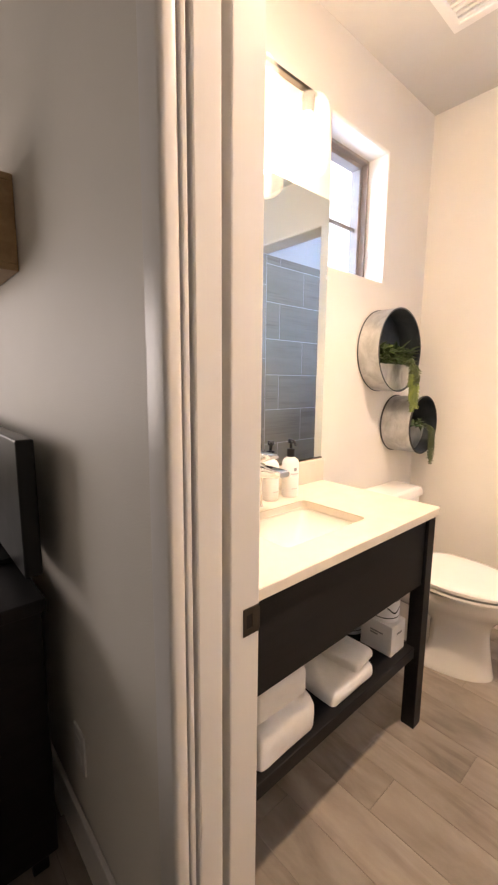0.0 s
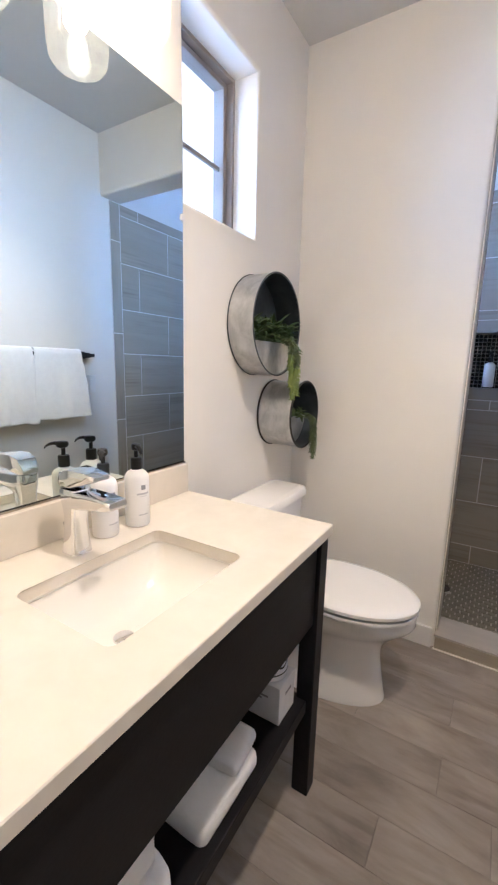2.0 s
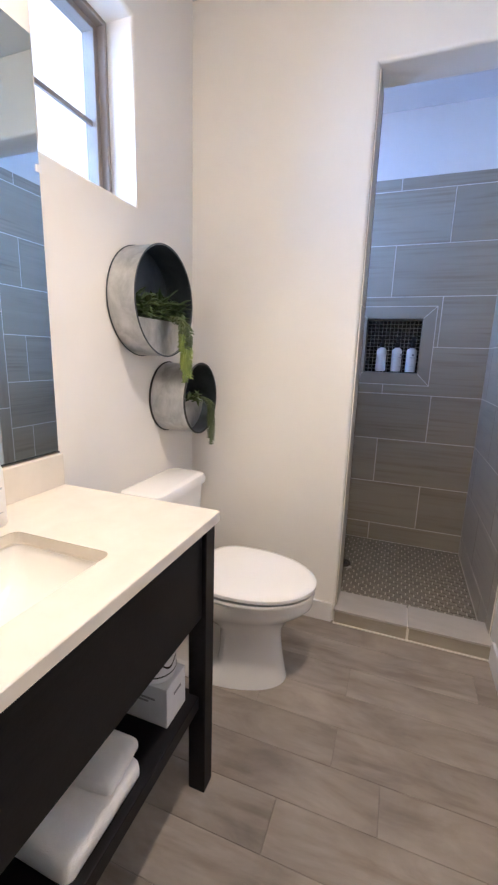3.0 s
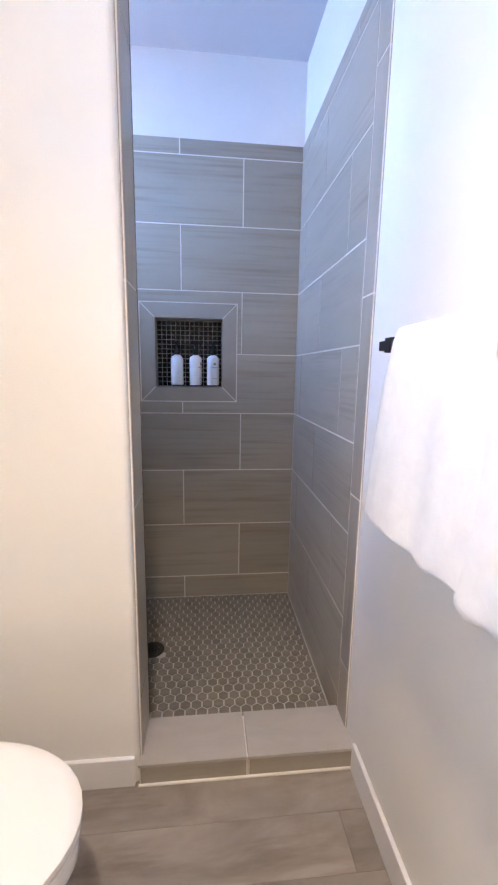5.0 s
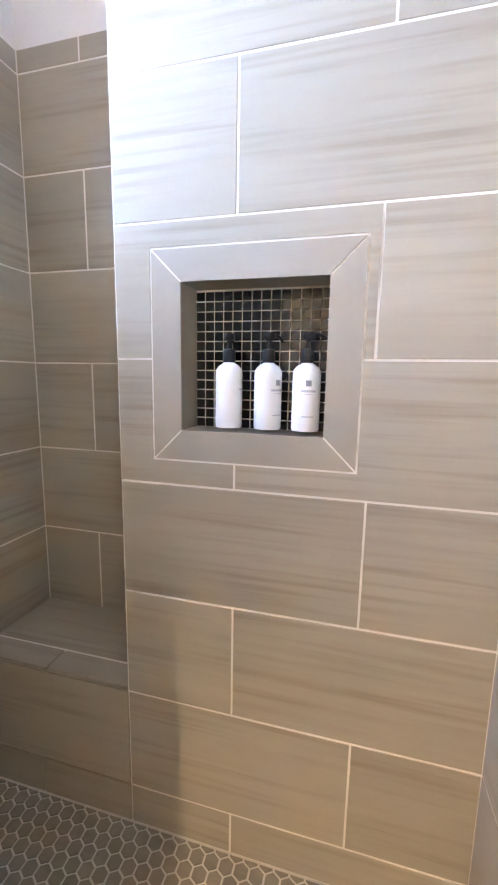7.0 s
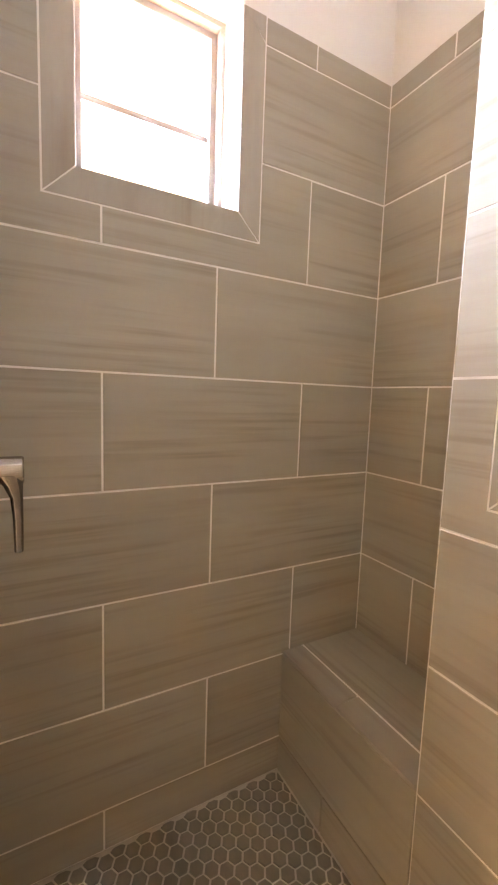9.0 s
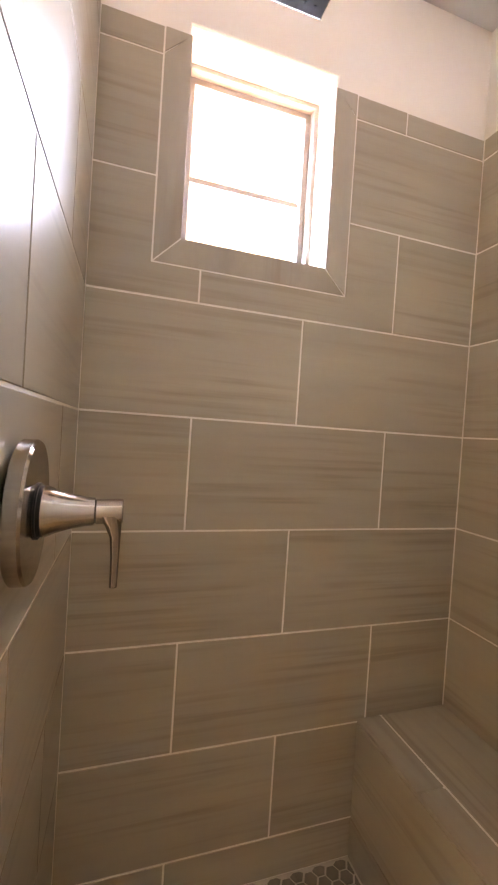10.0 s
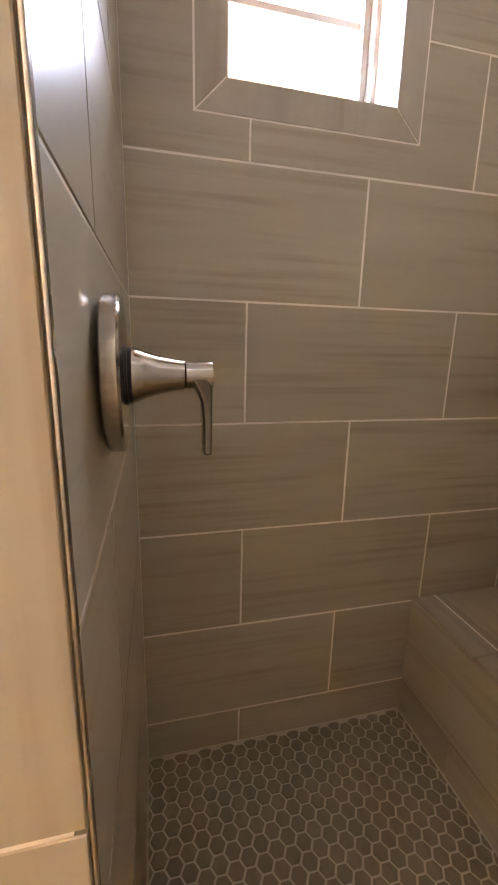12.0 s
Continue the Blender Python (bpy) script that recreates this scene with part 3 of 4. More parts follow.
def pump_bottle(at, turn, label, group, nozzle=0):
    b = thing("pump_bottle", label, "bottle", at, group)
    b.rotation_euler = (0, 0, radians(turn))
    R = 0.0325
    body = part("body", lathe(bmesh.new(), [(0.0, 0.0), (R - 0.004, 0.0), (R - 0.0012, 0.0015), (R, 0.005), (R, 0.130), (R - 0.002, 0.140), (R - 0.008, 0.148), (R - 0.016, 0.153), (0.0135, 0.155), (0.0135, 0.158)], n=36), BOTTLE, b, smooth=True)
    part("collar", lathe(bmesh.new(), [(0.0145, 0.156), (0.0150, 0.158), (0.0150, 0.184), (0.0135, 0.187), (0.007, 0.188)], n=24), BLACKPLASTIC, b, smooth=True)
    part("stem", lathe(bmesh.new(), [(0.0055, 0.188), (0.0055, 0.212)], n=12), BLACKPLASTIC, b, smooth=True)
    head = bmesh.new()
    loft(head, [[Vector((w * math.cos(2 * math.pi * i / 16), 0.002 + d * math.sin(2 * math.pi * i / 16), z)) for i in range(16)] for w, d, z in ((0.006, 0.006, 0.206), (0.0115, 0.013, 0.209), (0.0125, 0.0165, 0.214), (0.0122, 0.0165, 0.221), (0.0105, 0.0145, 0.2245), (0.004, 0.006, 0.2255))])
    bmesh.ops.rotate(head, cent=(0, 0, 0), matrix=Matrix.Rotation(radians(nozzle), 3, "Z"), verts=head.verts)
    part("pump_head", head, BLACKPLASTIC, b, smooth=True)
    spout = bmesh.new()
    loft(spout, [[Vector((w * math.cos(2 * math.pi * i / 10), y, z + h * math.sin(2 * math.pi * i / 10))) for i in range(10)] for y, z, w, h in ((0.010, 0.2185, 0.0085, 0.0058), (0.022, 0.2200, 0.0072, 0.0050), (0.034, 0.2175, 0.0060, 0.0042), (0.043, 0.2120, 0.0050, 0.0036), (0.047, 0.2070, 0.0042, 0.0030))])
    bmesh.ops.rotate(spout, cent=(0, 0, 0), matrix=Matrix.Rotation(radians(nozzle), 3, "Z"), verts=spout.verts)
    part("nozzle", spout, BLACKPLASTIC, b, smooth=True)
    # printed mark: a square emblem and three bars, curved with the bottle
    def curved(w, z0, z1):
        bm = bmesh.new()
        n = 8
        lo = [bm.verts.new(((R + 0.0003) * math.cos(a), (R + 0.0003) * math.sin(a), z0)) for a in [(-0.5 + i / n) * w / R for i in range(n + 1)]]
        hi = [bm.verts.new((v.co.x, v.co.y, z1)) for v in lo]
        for i in range(n):
            bm.faces.new((lo[i], lo[i + 1], hi[i + 1], hi[i]))
        return bm
    em = curved(0.013, 0.104, 0.117)
    part("emblem", em, INK, body)
    for w, z0, z1 in ((0.036, 0.0905, 0.0955), (0.020, 0.0855, 0.0868), (0.028, 0.034, 0.0365)):
        part("printed_line", curved(w, z0, z1), INKPALE, body)
    return b


pump_bottle((0.085, -1.052, 0.8625), 2, "white pump bottle with black pump beside the faucet", "bottles on the counter", -135)
pump_bottle((0.098, -0.955, 0.8625), -12, "white pump bottle with black pump near the mirror", "bottles on the counter", -105)

mirror = thing("mirror", "large frameless rectangular wall mirror resting on the backsplash", "mirror", (0.0, -1.14, 0.963))
part("glass", local(boxed(-0.0075, 0.0055, -1.64, -0.650, 0.9695, 2.05, bev=0.0015), mirror), MIRROR, mirror)
clip = boxed(0.0052, 0.009, -0.662, -0.645, 1.735, 1.752, bev=0.001)
part("mirror_clip", local(clip, mirror), WHITEPLASTIC, mirror)

part("bottom_channel", local(boxed(-0.0078, 0.0085, -1.642, -0.648, 0.9625, 0.969, bev=0.0008), mirror), NICKEL, mirror, "thin metal channel")

# vanity lamp
vl = thing("vanity_light", "three-light wall lamp with lit glass jar shades above the mirror", "wall lamp", (0.0, -1.175, 2.285))
part("back_plate", local(boxed(-0.0075, 0.014, -1.26, -1.09, 2.245, 2.325, bev=0.003), vl), BRONZE, vl)
part("bar", local(boxed(0.10, 0.122, LAMPS_Y[2] - 0.035, LAMPS_Y[0] + 0.035, 2.282, 2.294, bev=0.002), vl), BRONZE, vl)
part("arm", local(boxed(0.0145, 0.10, -1.185, -1.165, 2.283, 2.293, bev=0.002), vl), BRONZE, vl)
for y in LAMPS_Y:
    m = Matrix.Translation(Vector((0.112, y, 0)) - vl.location)
    part("socket", lathe(bmesh.new(), [(0.012, 2.282), (0.022, 2.274), (0.022, 2.230), (0.016, 2.222)], m, 20), BRONZE, vl, smooth=True)
    R = 0.074
    prof = [(0.018, 2.268), (0.045, 2.263), (0.064, 2.252), (R - 0.001, 2.232), (R, 2.21), (R, 2.075), (R - 0.004, 2.047), (R - 0.014, 2.033), (R - 0.03, 2.027), (0.0, 2.026)]
    shade = part("shade", lathe(bmesh.new(), prof, m, 32, (False, False)), SHADE, vl, "clear glass jar shade", True)
    shade.visible_shadow = False
    bulb = part("bulb", lathe(bmesh.new(), [(0.013, 2.222), (0.014, 2.206), (0.024, 2.179), (0.029, 2.152), (0.026, 2.126), (0.014, 2.110), (0.0, 2.106)], m, 24, (True, False)), GLOW, vl, "lit warm bulb", True)
    bulb.visible_shadow = False

# ---- toilet ----
toilet = thing("toilet", "white ceramic two-piece toilet with a closed lid", "toilet", (0.38, -0.205, 0))


def oval(xb, xf, hw, z, n=40):
    xm = xb + (xf - xb) * 0.42
    out = []
    for i in range(n):
        a = 2 * math.pi * i / n
        c, s = math.cos(a), math.sin(a)
        if c >= 0:
            out.append(Vector((xm + (xf - xm) * c, hw * s, z)))
        else:
            out.append(Vector((xm - (xm - xb) * abs(c) ** 0.55, hw * math.copysign(abs(s) ** 0.75, s), z)))
    return out


def ovals(rows, name, material=CERAMIC, label="", parent=toilet, drift={}):
    bm = bmesh.new()
    loft(bm, [[p + Vector((0, -0.205 + drift.get(r[3], 0), 0)) for p in oval(*r)] for r in rows])
    return part(name, local(bm, toilet), material, parent, label, True)


def eased(a, b, v):
    k = min(max((v - a) / (b - a), 0.0), 1.0)
    return k * k * (3 - 2 * k)


# the pedestal is recessed at the rear of both sides, where the trapway runs
BOWL_ROWS = [(0.13, 0.655, 0.143, 0.0), (0.13, 0.655, 0.143, 0.010), (0.135, 0.650, 0.138, 0.025), (0.140, 0.646, 0.130, 0.050), (0.145, 0.643, 0.126, 0.066), (0.15, 0.638, 0.121, 0.09), (0.155, 0.631, 0.110, 0.14), (0.16, 0.626, 0.102, 0.18), (0.16, 0.626, 0.100, 0.208), (0.155, 0.630, 0.103, 0.232), (0.14, 0.650, 0.124, 0.268), (0.11, 0.690, 0.156, 0.300), (0.095, 0.722, 0.177, 0.328), (0.09, 0.738, 0.186, 0.345), (0.09, 0.743, 0.188, 0.356), (0.09, 0.743, 0.188, 0.383), (0.092, 0.741, 0.1865, 0.3875), (0.098, 0.737, 0.183, 0.389), (0.102, 0.733, 0.180, 0.3825), (0.30, 0.64, 0.11, 0.3825)]
rings = []
for row in BOWL_ROWS:
    ring = oval(*row, 72)
    for p in ring:
        pinch = 0.66 * (1 - eased(0.386, 0.412, p.x)) * eased(0.045, 0.075, p.z) * (1 - eased(0.205, 0.245, p.z))
        p.y = p.y * (1 - pinch) - 0.205
    rings.append(ring)
bm = bmesh.new()
loft(bm, rings)
bowl = part("bowl", local(bm, toilet), CERAMIC, toilet, "", True)
ovals([(0.33, 0.64, 0.11, 0.3985), (0.300, 0.715, 0.160, 0.3985), (0.270, 0.746, 0.190, 0.3985), (0.268, 0.748, 0.1915, 0.4000), (0.268, 0.748, 0.1915, 0.4100), (0.270, 0.746, 0.190, 0.4120), (0.278, 0.739, 0.184, 0.4125), (0.280, 0.737, 0.182, 0.4085), (0.33, 0.64, 0.11, 0.4085)], "seat", CERAMIC)
ovals([(0.33, 0.64, 0.11, 0.4222), (0.285, 0.732, 0.178, 0.4222), (0.266, 0.749, 0.193, 0.4222), (0.264, 0.751, 0.1945, 0.4240), (0.264, 0.751, 0.1945, 0.436), (0.272, 0.743, 0.187, 0.4415), (0.29, 0.72, 0.168, 0.4445), (0.33, 0.67, 0.125, 0.4465), (0.38, 0.60, 0.07, 0.4475)], "lid", CERAMIC)
for y in (-0.275, -0.135):
    part("hinge", local(boxed(0.235, 0.285, y - 0.018, y + 0.018, 0.389, 0.436, bev=0.005), toilet), CERAMIC, toilet)
bm = bmesh.new()
loft(bm, [rounded(x0, x1, -0.205 - hw, -0.205 + hw, 0.03, z) for x0, x1, hw, z in ((0.035, 0.17, 0.165, 0.375), (0.03, 0.18, 0.175, 0.40), (0.025, 0.185, 0.182, 0.60), (0.022, 0.19, 0.186, 0.716))])
part("tank", local(bm, toilet), CERAMIC, toilet, smooth=True)
bm = bmesh.new()
loft(bm, [rounded(x0, x1, -0.205 - hw, -0.205 + hw, 0.035, z) for x0, x1, hw, z in ((0.016, 0.196, 0.192, 0.7165), (0.010, 0.204, 0.198, 0.722), (0.010, 0.204, 0.198, 0.745), (0.016, 0.198, 0.193, 0.757), (0.032, 0.18, 0.178, 0.763))])
part("tank_lid", local(bm, toilet), CERAMIC, toilet, smooth=True)
part("flush_lever", local(boxed(0.191, 0.206, -0.37, -0.29, 0.655, 0.668, bev=0.004), toilet), CHROME, toilet, "chrome lever")

# ---- round metal wall planters ----


def wall_planter(at, r, depth, chord, label, rimsize, inset, rimmat):
    p = thing("wall_planter", label, "planter", at, "round wall planters")
    tilt = Matrix.Rotation(radians(90), 4, "Y")   # local z of the lathe points into the room
    prof = [(r - 0.004, 0.002), (r, 0.002), (r, depth), (r - 0.003, depth)]
    part("drum", lathe(bmesh.new(), prof, tilt, 64, (False, False)), GALVANISED, p, smooth=True)
    part("drum_inside", lathe(bmesh.new(), [(r - 0.0032, depth - 0.001), (r - 0.0032, 0.006), (0.0, 0.006)], tilt, 64, (False, False)), GALVDARK, p, "dark blue-grey inside", True)
    for x in (0.004, depth):
        bm = bmesh.new()
        ring = [Vector((x, (r + 0.0005) * math.cos(2 * math.pi * i / 72), (r + 0.0005) * math.sin(2 * math.pi * i / 72))) for i in range(72)]
        rows = []
        for i, q in enumerate(ring):
            o = Vector((0, q.y, q.z)).normalized()
            rows.append([q + (o * math.cos(a) + X * math.sin(a)) * rimsize for a in [2 * math.pi * j / 8 for j in range(8)]])
        loft(bm, rows + rows[:1], (False, False))
        bmesh.ops.remove_doubles(bm, verts=bm.verts, dist=1e-6)
        part("rim", bm, rimmat, p, "rolled metal rim", True)
    bm = bmesh.new()
    rr, zc = r - 0.004, chord * r
    a0 = math.asin(zc / rr)
    arc = [(rr * math.cos(a), rr * math.sin(a)) for a in [math.pi - a0 + (math.pi + 2 * a0) * i / 28 for i in range(29)]]
    loft(bm, [[Vector((x, y, z)) for y, z in arc] for x in (depth * inset, depth * inset - 0.002)])
    part("front_pocket", bm, GALVANISED, p)
    return p


b1 = wall_planter((-0.008, -0.186, 1.461), 0.200, 0.118, -0.34, "large round galvanised metal wall planter with succulents", 0.0026, 0.96, GALVDARK)
b2 = wall_planter((-0.008, 0.010, 1.083), 0.150, 0.166, -0.08, "small deep round galvanised metal wall planter", 0.0042, 0.62, DARKRIM)
bm = bmesh.new()
for s in (-1, 1):
    loft(bm, [[Vector((x, s * 0.144, -0.012)), Vector((x, s * 0.144, -0.014)), Vector((x, -s * 0.0, -0.014)), Vector((x, -s * 0.0, -0.012))] for x in (0.01, 0.107)])
part("inner_shelf", bm, GALVANISED, b2)


def leaf(bm, at, d, length, width, droop=0.3, thick=0.35):
    """One pointed fleshy leaf from at along d."""
    d = d.normalized()
    s = d.cross(Z if abs(d.z) < 0.95 else X).normalized()
    u = s.cross(d)
    prev = None
    for t, w in ((0.0, 0.35), (0.3, 1.0), (0.65, 0.8), (1.0, 0.05)):
        c = at + d * length * t - Z * droop * length * t * t
        row = [bm.verts.new(c + s * width * w * 0.5), bm.verts.new(c + u * width * w * thick), bm.verts.new(c - s * width * w * 0.5), bm.verts.new(c - u * width * w * thick * 0.4)]
        if prev:
            for i in range(4):
                bm.faces.new((prev[i], prev[(i + 1) % 4], row[(i + 1) % 4], row[i]))
        prev = row
    bm.faces.new(prev)


def strand(bm, start, out, drop, seedling, size=0.028, span=(0.0, 1.0)):
    """A hanging stem of small overlapping leaves; span picks a stretch of it."""
    rnd = random.Random(seedling)
    n = int(drop / 0.0075)
    for i in range(n):
        t = i / n
        bend = 1 - (1 - min(t * 3, 1)) ** 2
        c = start + Vector((out.x * bend, out.y * bend, 0)) - Z * drop * t ** 1.15 + Z * 0.012 * math.sin(min(t * 3, 1) * math.pi)
        for j in range(5):
            a = i * 2.4 + j * 1.257 + rnd.uniform(-0.25, 0.25)
            long = size * (1 - 0.25 * t) * rnd.uniform(0.75, 1.15)
            if span[0] <= t < span[1]:
                leaf(bm, c, Vector((math.cos(a), math.sin(a), -0.95 + rnd.uniform(-0.2, 0.2))), long, size * 0.36, -0.25, 0.5)


def succulent(at, width, tall, count, strands, seedling, label, spikes=0, tip=LEAFTIP, size=0.029):
    rnd = random.Random(seedling)
    s = thing("succulent_plant", label, "plant", at)
    bm = bmesh.new()
    for i in range(count):
        y = rnd.uniform(-width, width)
        x = rnd.uniform(-0.035, 0.02)
        a = rnd.uniform(0, 2 * math.pi)
        up = rnd.uniform(0.15, 1.3)
        leaf(bm, Vector((x, y, rnd.uniform(-0.005, tall * 0.45))), Vector((math.cos(a) * 0.8 + 0.25, math.sin(a), up)), rnd.uniform(0.035, 0.095), rnd.uniform(0.011, 0.025), rnd.uniform(0, 0.7))
    part("foliage", bm, LEAF, s, smooth=True)
    for k, (y, out, drop) in enumerate(strands):
        lean = Vector((out, rnd.uniform(-0.012, 0.012), 0))
        stem = bmesh.new()
        strand(stem, Vector((0.015, y, 0.012)), lean, drop, seedling + k, size, (0.0, 0.5))
        stem = part("trailing_stem", stem, LEAFDARK, s, "dark green trailing stem", True)
        bm = bmesh.new()
        strand(bm, Vector((0.015, y, 0.012)), lean, drop, seedling + k, size, (0.5, 1.0))
        part("stem_tip", bm, tip, stem, "yellow-green stem tip", True)
    if spikes:
        bm = bmesh.new()
        for k in range(spikes):
            a = rnd.uniform(-0.5, 0.9)
            leaf(bm, Vector((0, rnd.uniform(0.02, 0.08), 0.012)), Vector((0.5, 1.0, 0.12 + a * 0.3)), rnd.uniform(0.07, 0.12), 0.004, 0.25)
        part("grass_blades", bm, LEAF, s)
    return s


succulent((0.085, -0.190, 1.398), 0.155, 0.135, 360, [(0.045, 0.050, 0.20), (0.060, 0.060, 0.25), (0.078, 0.052, 0.215), (0.030, 0.055, 0.13), (0.070, 0.066, 0.235)], 5, "green artificial succulents with trailing stems in the planter", 16)
succulent((0.112, 0.010, 1.074), 0.055, 0.025, 24, [(0.040, 0.055, 0.185), (0.052, 0.062, 0.215), (0.032, 0.050, 0.13), (0.046, 0.066, 0.20)], 23, "small dark green artificial succulent with trailing stems", 0, LEAFDARK, 0.021)

# ---- things on the vanity shelf ----
SH = 0.3325


def folded(name, x0, x1, y0, y1, z0, layers, th, seedling, label, group="", turn=0.0):
    """A soft folded cloth: puffy layers with a rounded fold on the room side, sagging corners and creases."""
    rnd = random.Random(seedling)
    cx, cy = (x0 + x1) / 2, (y0 + y1) / 2
    t = thing(name, label, "towel", (cx, cy, z0), group)
    n = 72
    for i in range(layers):
        bm = bmesh.new()
        sx, sy = (x1 - x0) / 2, (y1 - y0) / 2 - rnd.uniform(0, 0.010)
        slide = Vector((-0.012 * i, rnd.uniform(-0.006, 0.006), 0))
        crease = rnd.uniform(-0.4, 0.5)
        rings = []
        for f, z in ((0.95, 0.0), (0.985, 0.10), (1.0, 0.32), (1.0, 0.62), (0.985, 0.86), (0.955, 0.97), (0.88, 1.03), (0.70, 1.06), (0.52, 1.07), (0.34, 1.06), (0.16, 1.05), (0.02, 1.05)):
            ring = []
            for k in range(n):
                a = 2 * math.pi * k / n
                c, q = math.cos(a), math.sin(a)
                e = 0.13 if f > 0.8 else 0.22
                p = Vector((sx * math.copysign(abs(c) ** e, c) * f, sy * math.copysign(abs(q) ** e, q) * f, (i + z) * th))
                u, v = p.x / sx, p.y / sy
                if z > 0.05:
                    sag = 0.16 * th * (abs(u) ** 4 + abs(v) ** 4)
                    fold = 0.16 * th * math.exp(-((v - crease - 0.35 * u) / 0.10) ** 2)
                    p.z += -sag - fold + noise.noise(Vector((p.x * 9, p.y * 12, seedling + i))) * 0.014 + noise.noise(Vector((p.x * 24, p.y * 30, seedling - i))) * 0.003
                    p.x += noise.noise(Vector((p.y * 11, p.z * 22, seedling))) * 0.006
                    p.y += noise.noise(Vector((p.x * 10, p.z * 24, seedling + 7))) * 0.006
                if i == 0:
                    p.z = max(p.z, 0.0)
                ring.append(Matrix.Rotation(radians(turn), 3, "Z") @ p + slide)
            rings.append(ring)
        loft(bm, rings)
        part("fold", bm, TOWEL, t, smooth=True)
    return t


folded("folded_towel", 0.14, 0.507, -1.188, -0.955, SH, 1, 0.052, 3, "white folded towel on the vanity shelf")
folded("folded_washcloth", 0.13, 0.500, -1.088, -0.957, SH + 0.0535, 1, 0.031, 12, "white rumpled washcloth lying on a folded towel", "", 4)
folded("bath_towel", 0.12, 0.512, -1.50, -1.275, SH, 1, 0.112, 1, "thick white folded bath towel on the vanity shelf", "bath towels")
folded("bath_towel", 0.12, 0.492, -1.50, -1.285, SH + 0.115, 1, 0.10, 6, "thick white folded bath towel lying on another", "bath towels")

bx = thing("tissue_box", "white and grey printed tissue paper box on the shelf", "box", (0.44, -0.80, SH))
part("carton", boxed(-0.065, 0.06, -0.045, 0.05, 0.0, 0.115, bev=0.002), PAPER, bx)
for z, w in ((0.072, 0.05), (0.062, 0.03)):
    part("printed_line", boxed(-0.025, -0.025 + w, -0.0456, -0.0448, z, z + 0.006), INK, bx)
part("printed_line", boxed(0.0598, 0.0606, -0.01, 0.025, 0.072, 0.08), INK, bx)


def paper_roll(at, label):
    t = thing("toilet_roll", label, "toilet paper", at, "wrapped toilet rolls")
    part("roll", lathe(bmesh.new(), [(0.02, 0.004), (0.045, 0.0), (0.052, 0.004), (0.052, 0.096), (0.045, 0.1), (0.02, 0.096)], n=32), PAPER, t, smooth=True)
    for z in (0.018, 0.082):
        part("printed_band", lathe(bmesh.new(), [(0.0523, z), (0.0526, z + 0.0005), (0.0526, z + 0.0035), (0.0523, z + 0.004)], n=32, caps=(False, False)), BLACKPLASTIC, t, "thin black printed band")
    bm = bmesh.new()
    arc = [-0.9 + 1.1 * i / 10 for i in range(11)]
    loft(bm, [[Vector((r * math.cos(a), r * math.sin(a), 0.048 + 0.010 * math.sin(a * 5) + dz)) for r, dz in ((0.0521, -0.003), (0.0527, -0.003), (0.0527, 0.003), (0.0521, 0.003))] for a in arc])
    part("printed_scroll", bm, BLACKPLASTIC, t, "black printed scroll")
    return t


paper_roll((0.44, -0.797, SH + 0.1165), "white wrapped toilet roll standing on a tissue box")
paper_roll((0.30, -0.80, SH), "white wrapped toilet roll standing on the shelf")
paper_roll((0.30, -0.80, SH + 0.101), "white wrapped toilet roll standing on another")

# ---- east wall: towel bar, towels, shelf ----
bar = thing("towel_bar", "matte black square towel bar fixed to the wall", "towel bar", (1.40, -0.246, 1.338))
part("rail", boxed(-0.009, 0.009, -0.33, 0.33, -0.011, 0.011, bev=0.002), BLACKMETAL, bar)
for y in (0.278, -0.278):
    part("post", boxed(-0.0125, 0.0540, y - 0.014, y + 0.014, -0.0165, 0.0165, bev=0.002), BLACKMETAL, bar)
    part("wall_plate", boxed(0.0545, 0.0655, y - 0.024, y + 0.024, -0.024, 0.024, bev=0.002), BLACKMETAL, bar)


def hanging_towel(y0, y1, zf, seedling, flare, label):
    t = thing("hanging_towel", label, "towel", (1.40, (y0 + y1) / 2, 1.352), "towels on the bar")
    prof = [(0.032, zf + 0.05 - 1.352)] + [(0.030, -0.30), (0.027, -0.18), (0.024, -0.06), (0.022, -0.01), (0.014, 0.012), (0.0, 0.018), (-0.014, 0.012), (-0.022, -0.01), (-0.027, -0.08), (-0.032, -0.2), (-0.037, -0.32), (-0.041, zf - 1.352)]
    fine = []
    for (xa, za), (xb, zb) in zip(prof, prof[1:]):
        for k in range(4):
            fine.append((xa + (xb - xa) * k / 4, za + (zb - za) * k / 4))
    fine.append(prof[-1])
    bm = bmesh.new()
    n = 26
    rows = []
    for i in range(n + 1):
        s = i / n - 0.5
        row = []
        for x, z in fine:
            low = max(0.0, -z / 0.45)
            y = s * (y1 - y0) * (1 + flare * low)
            wave = noise.noise(Vector((s * 5, z * 2.2, seedling))) * 0.020 * low + math.sin(s * 13 + seedling + 2 * z) * 0.0022 * low
            row.append(bm.verts.new((min(x + wave, 0.055) - 0.006 * low, y, z + noise.noise(Vector((s * 4, seedling, 1))) * 0.016 * low)))
        rows.append(row)
    for a, b in zip(rows, rows[1:]):
        for j in range(len(fine) - 1):
            bm.faces.new((a[j], a[j + 1], b[j + 1], b[j]))
    c = part("cloth", bm, TOWEL, t, smooth=True)
    so = c.modifiers.new("thickness", "SOLIDIFY")
    so.thickness, so.offset = 0.009, 0.0
    sb = c.modifiers.new("soft", "SUBSURF")
    sb.levels = sb.render_levels = 1
    return t


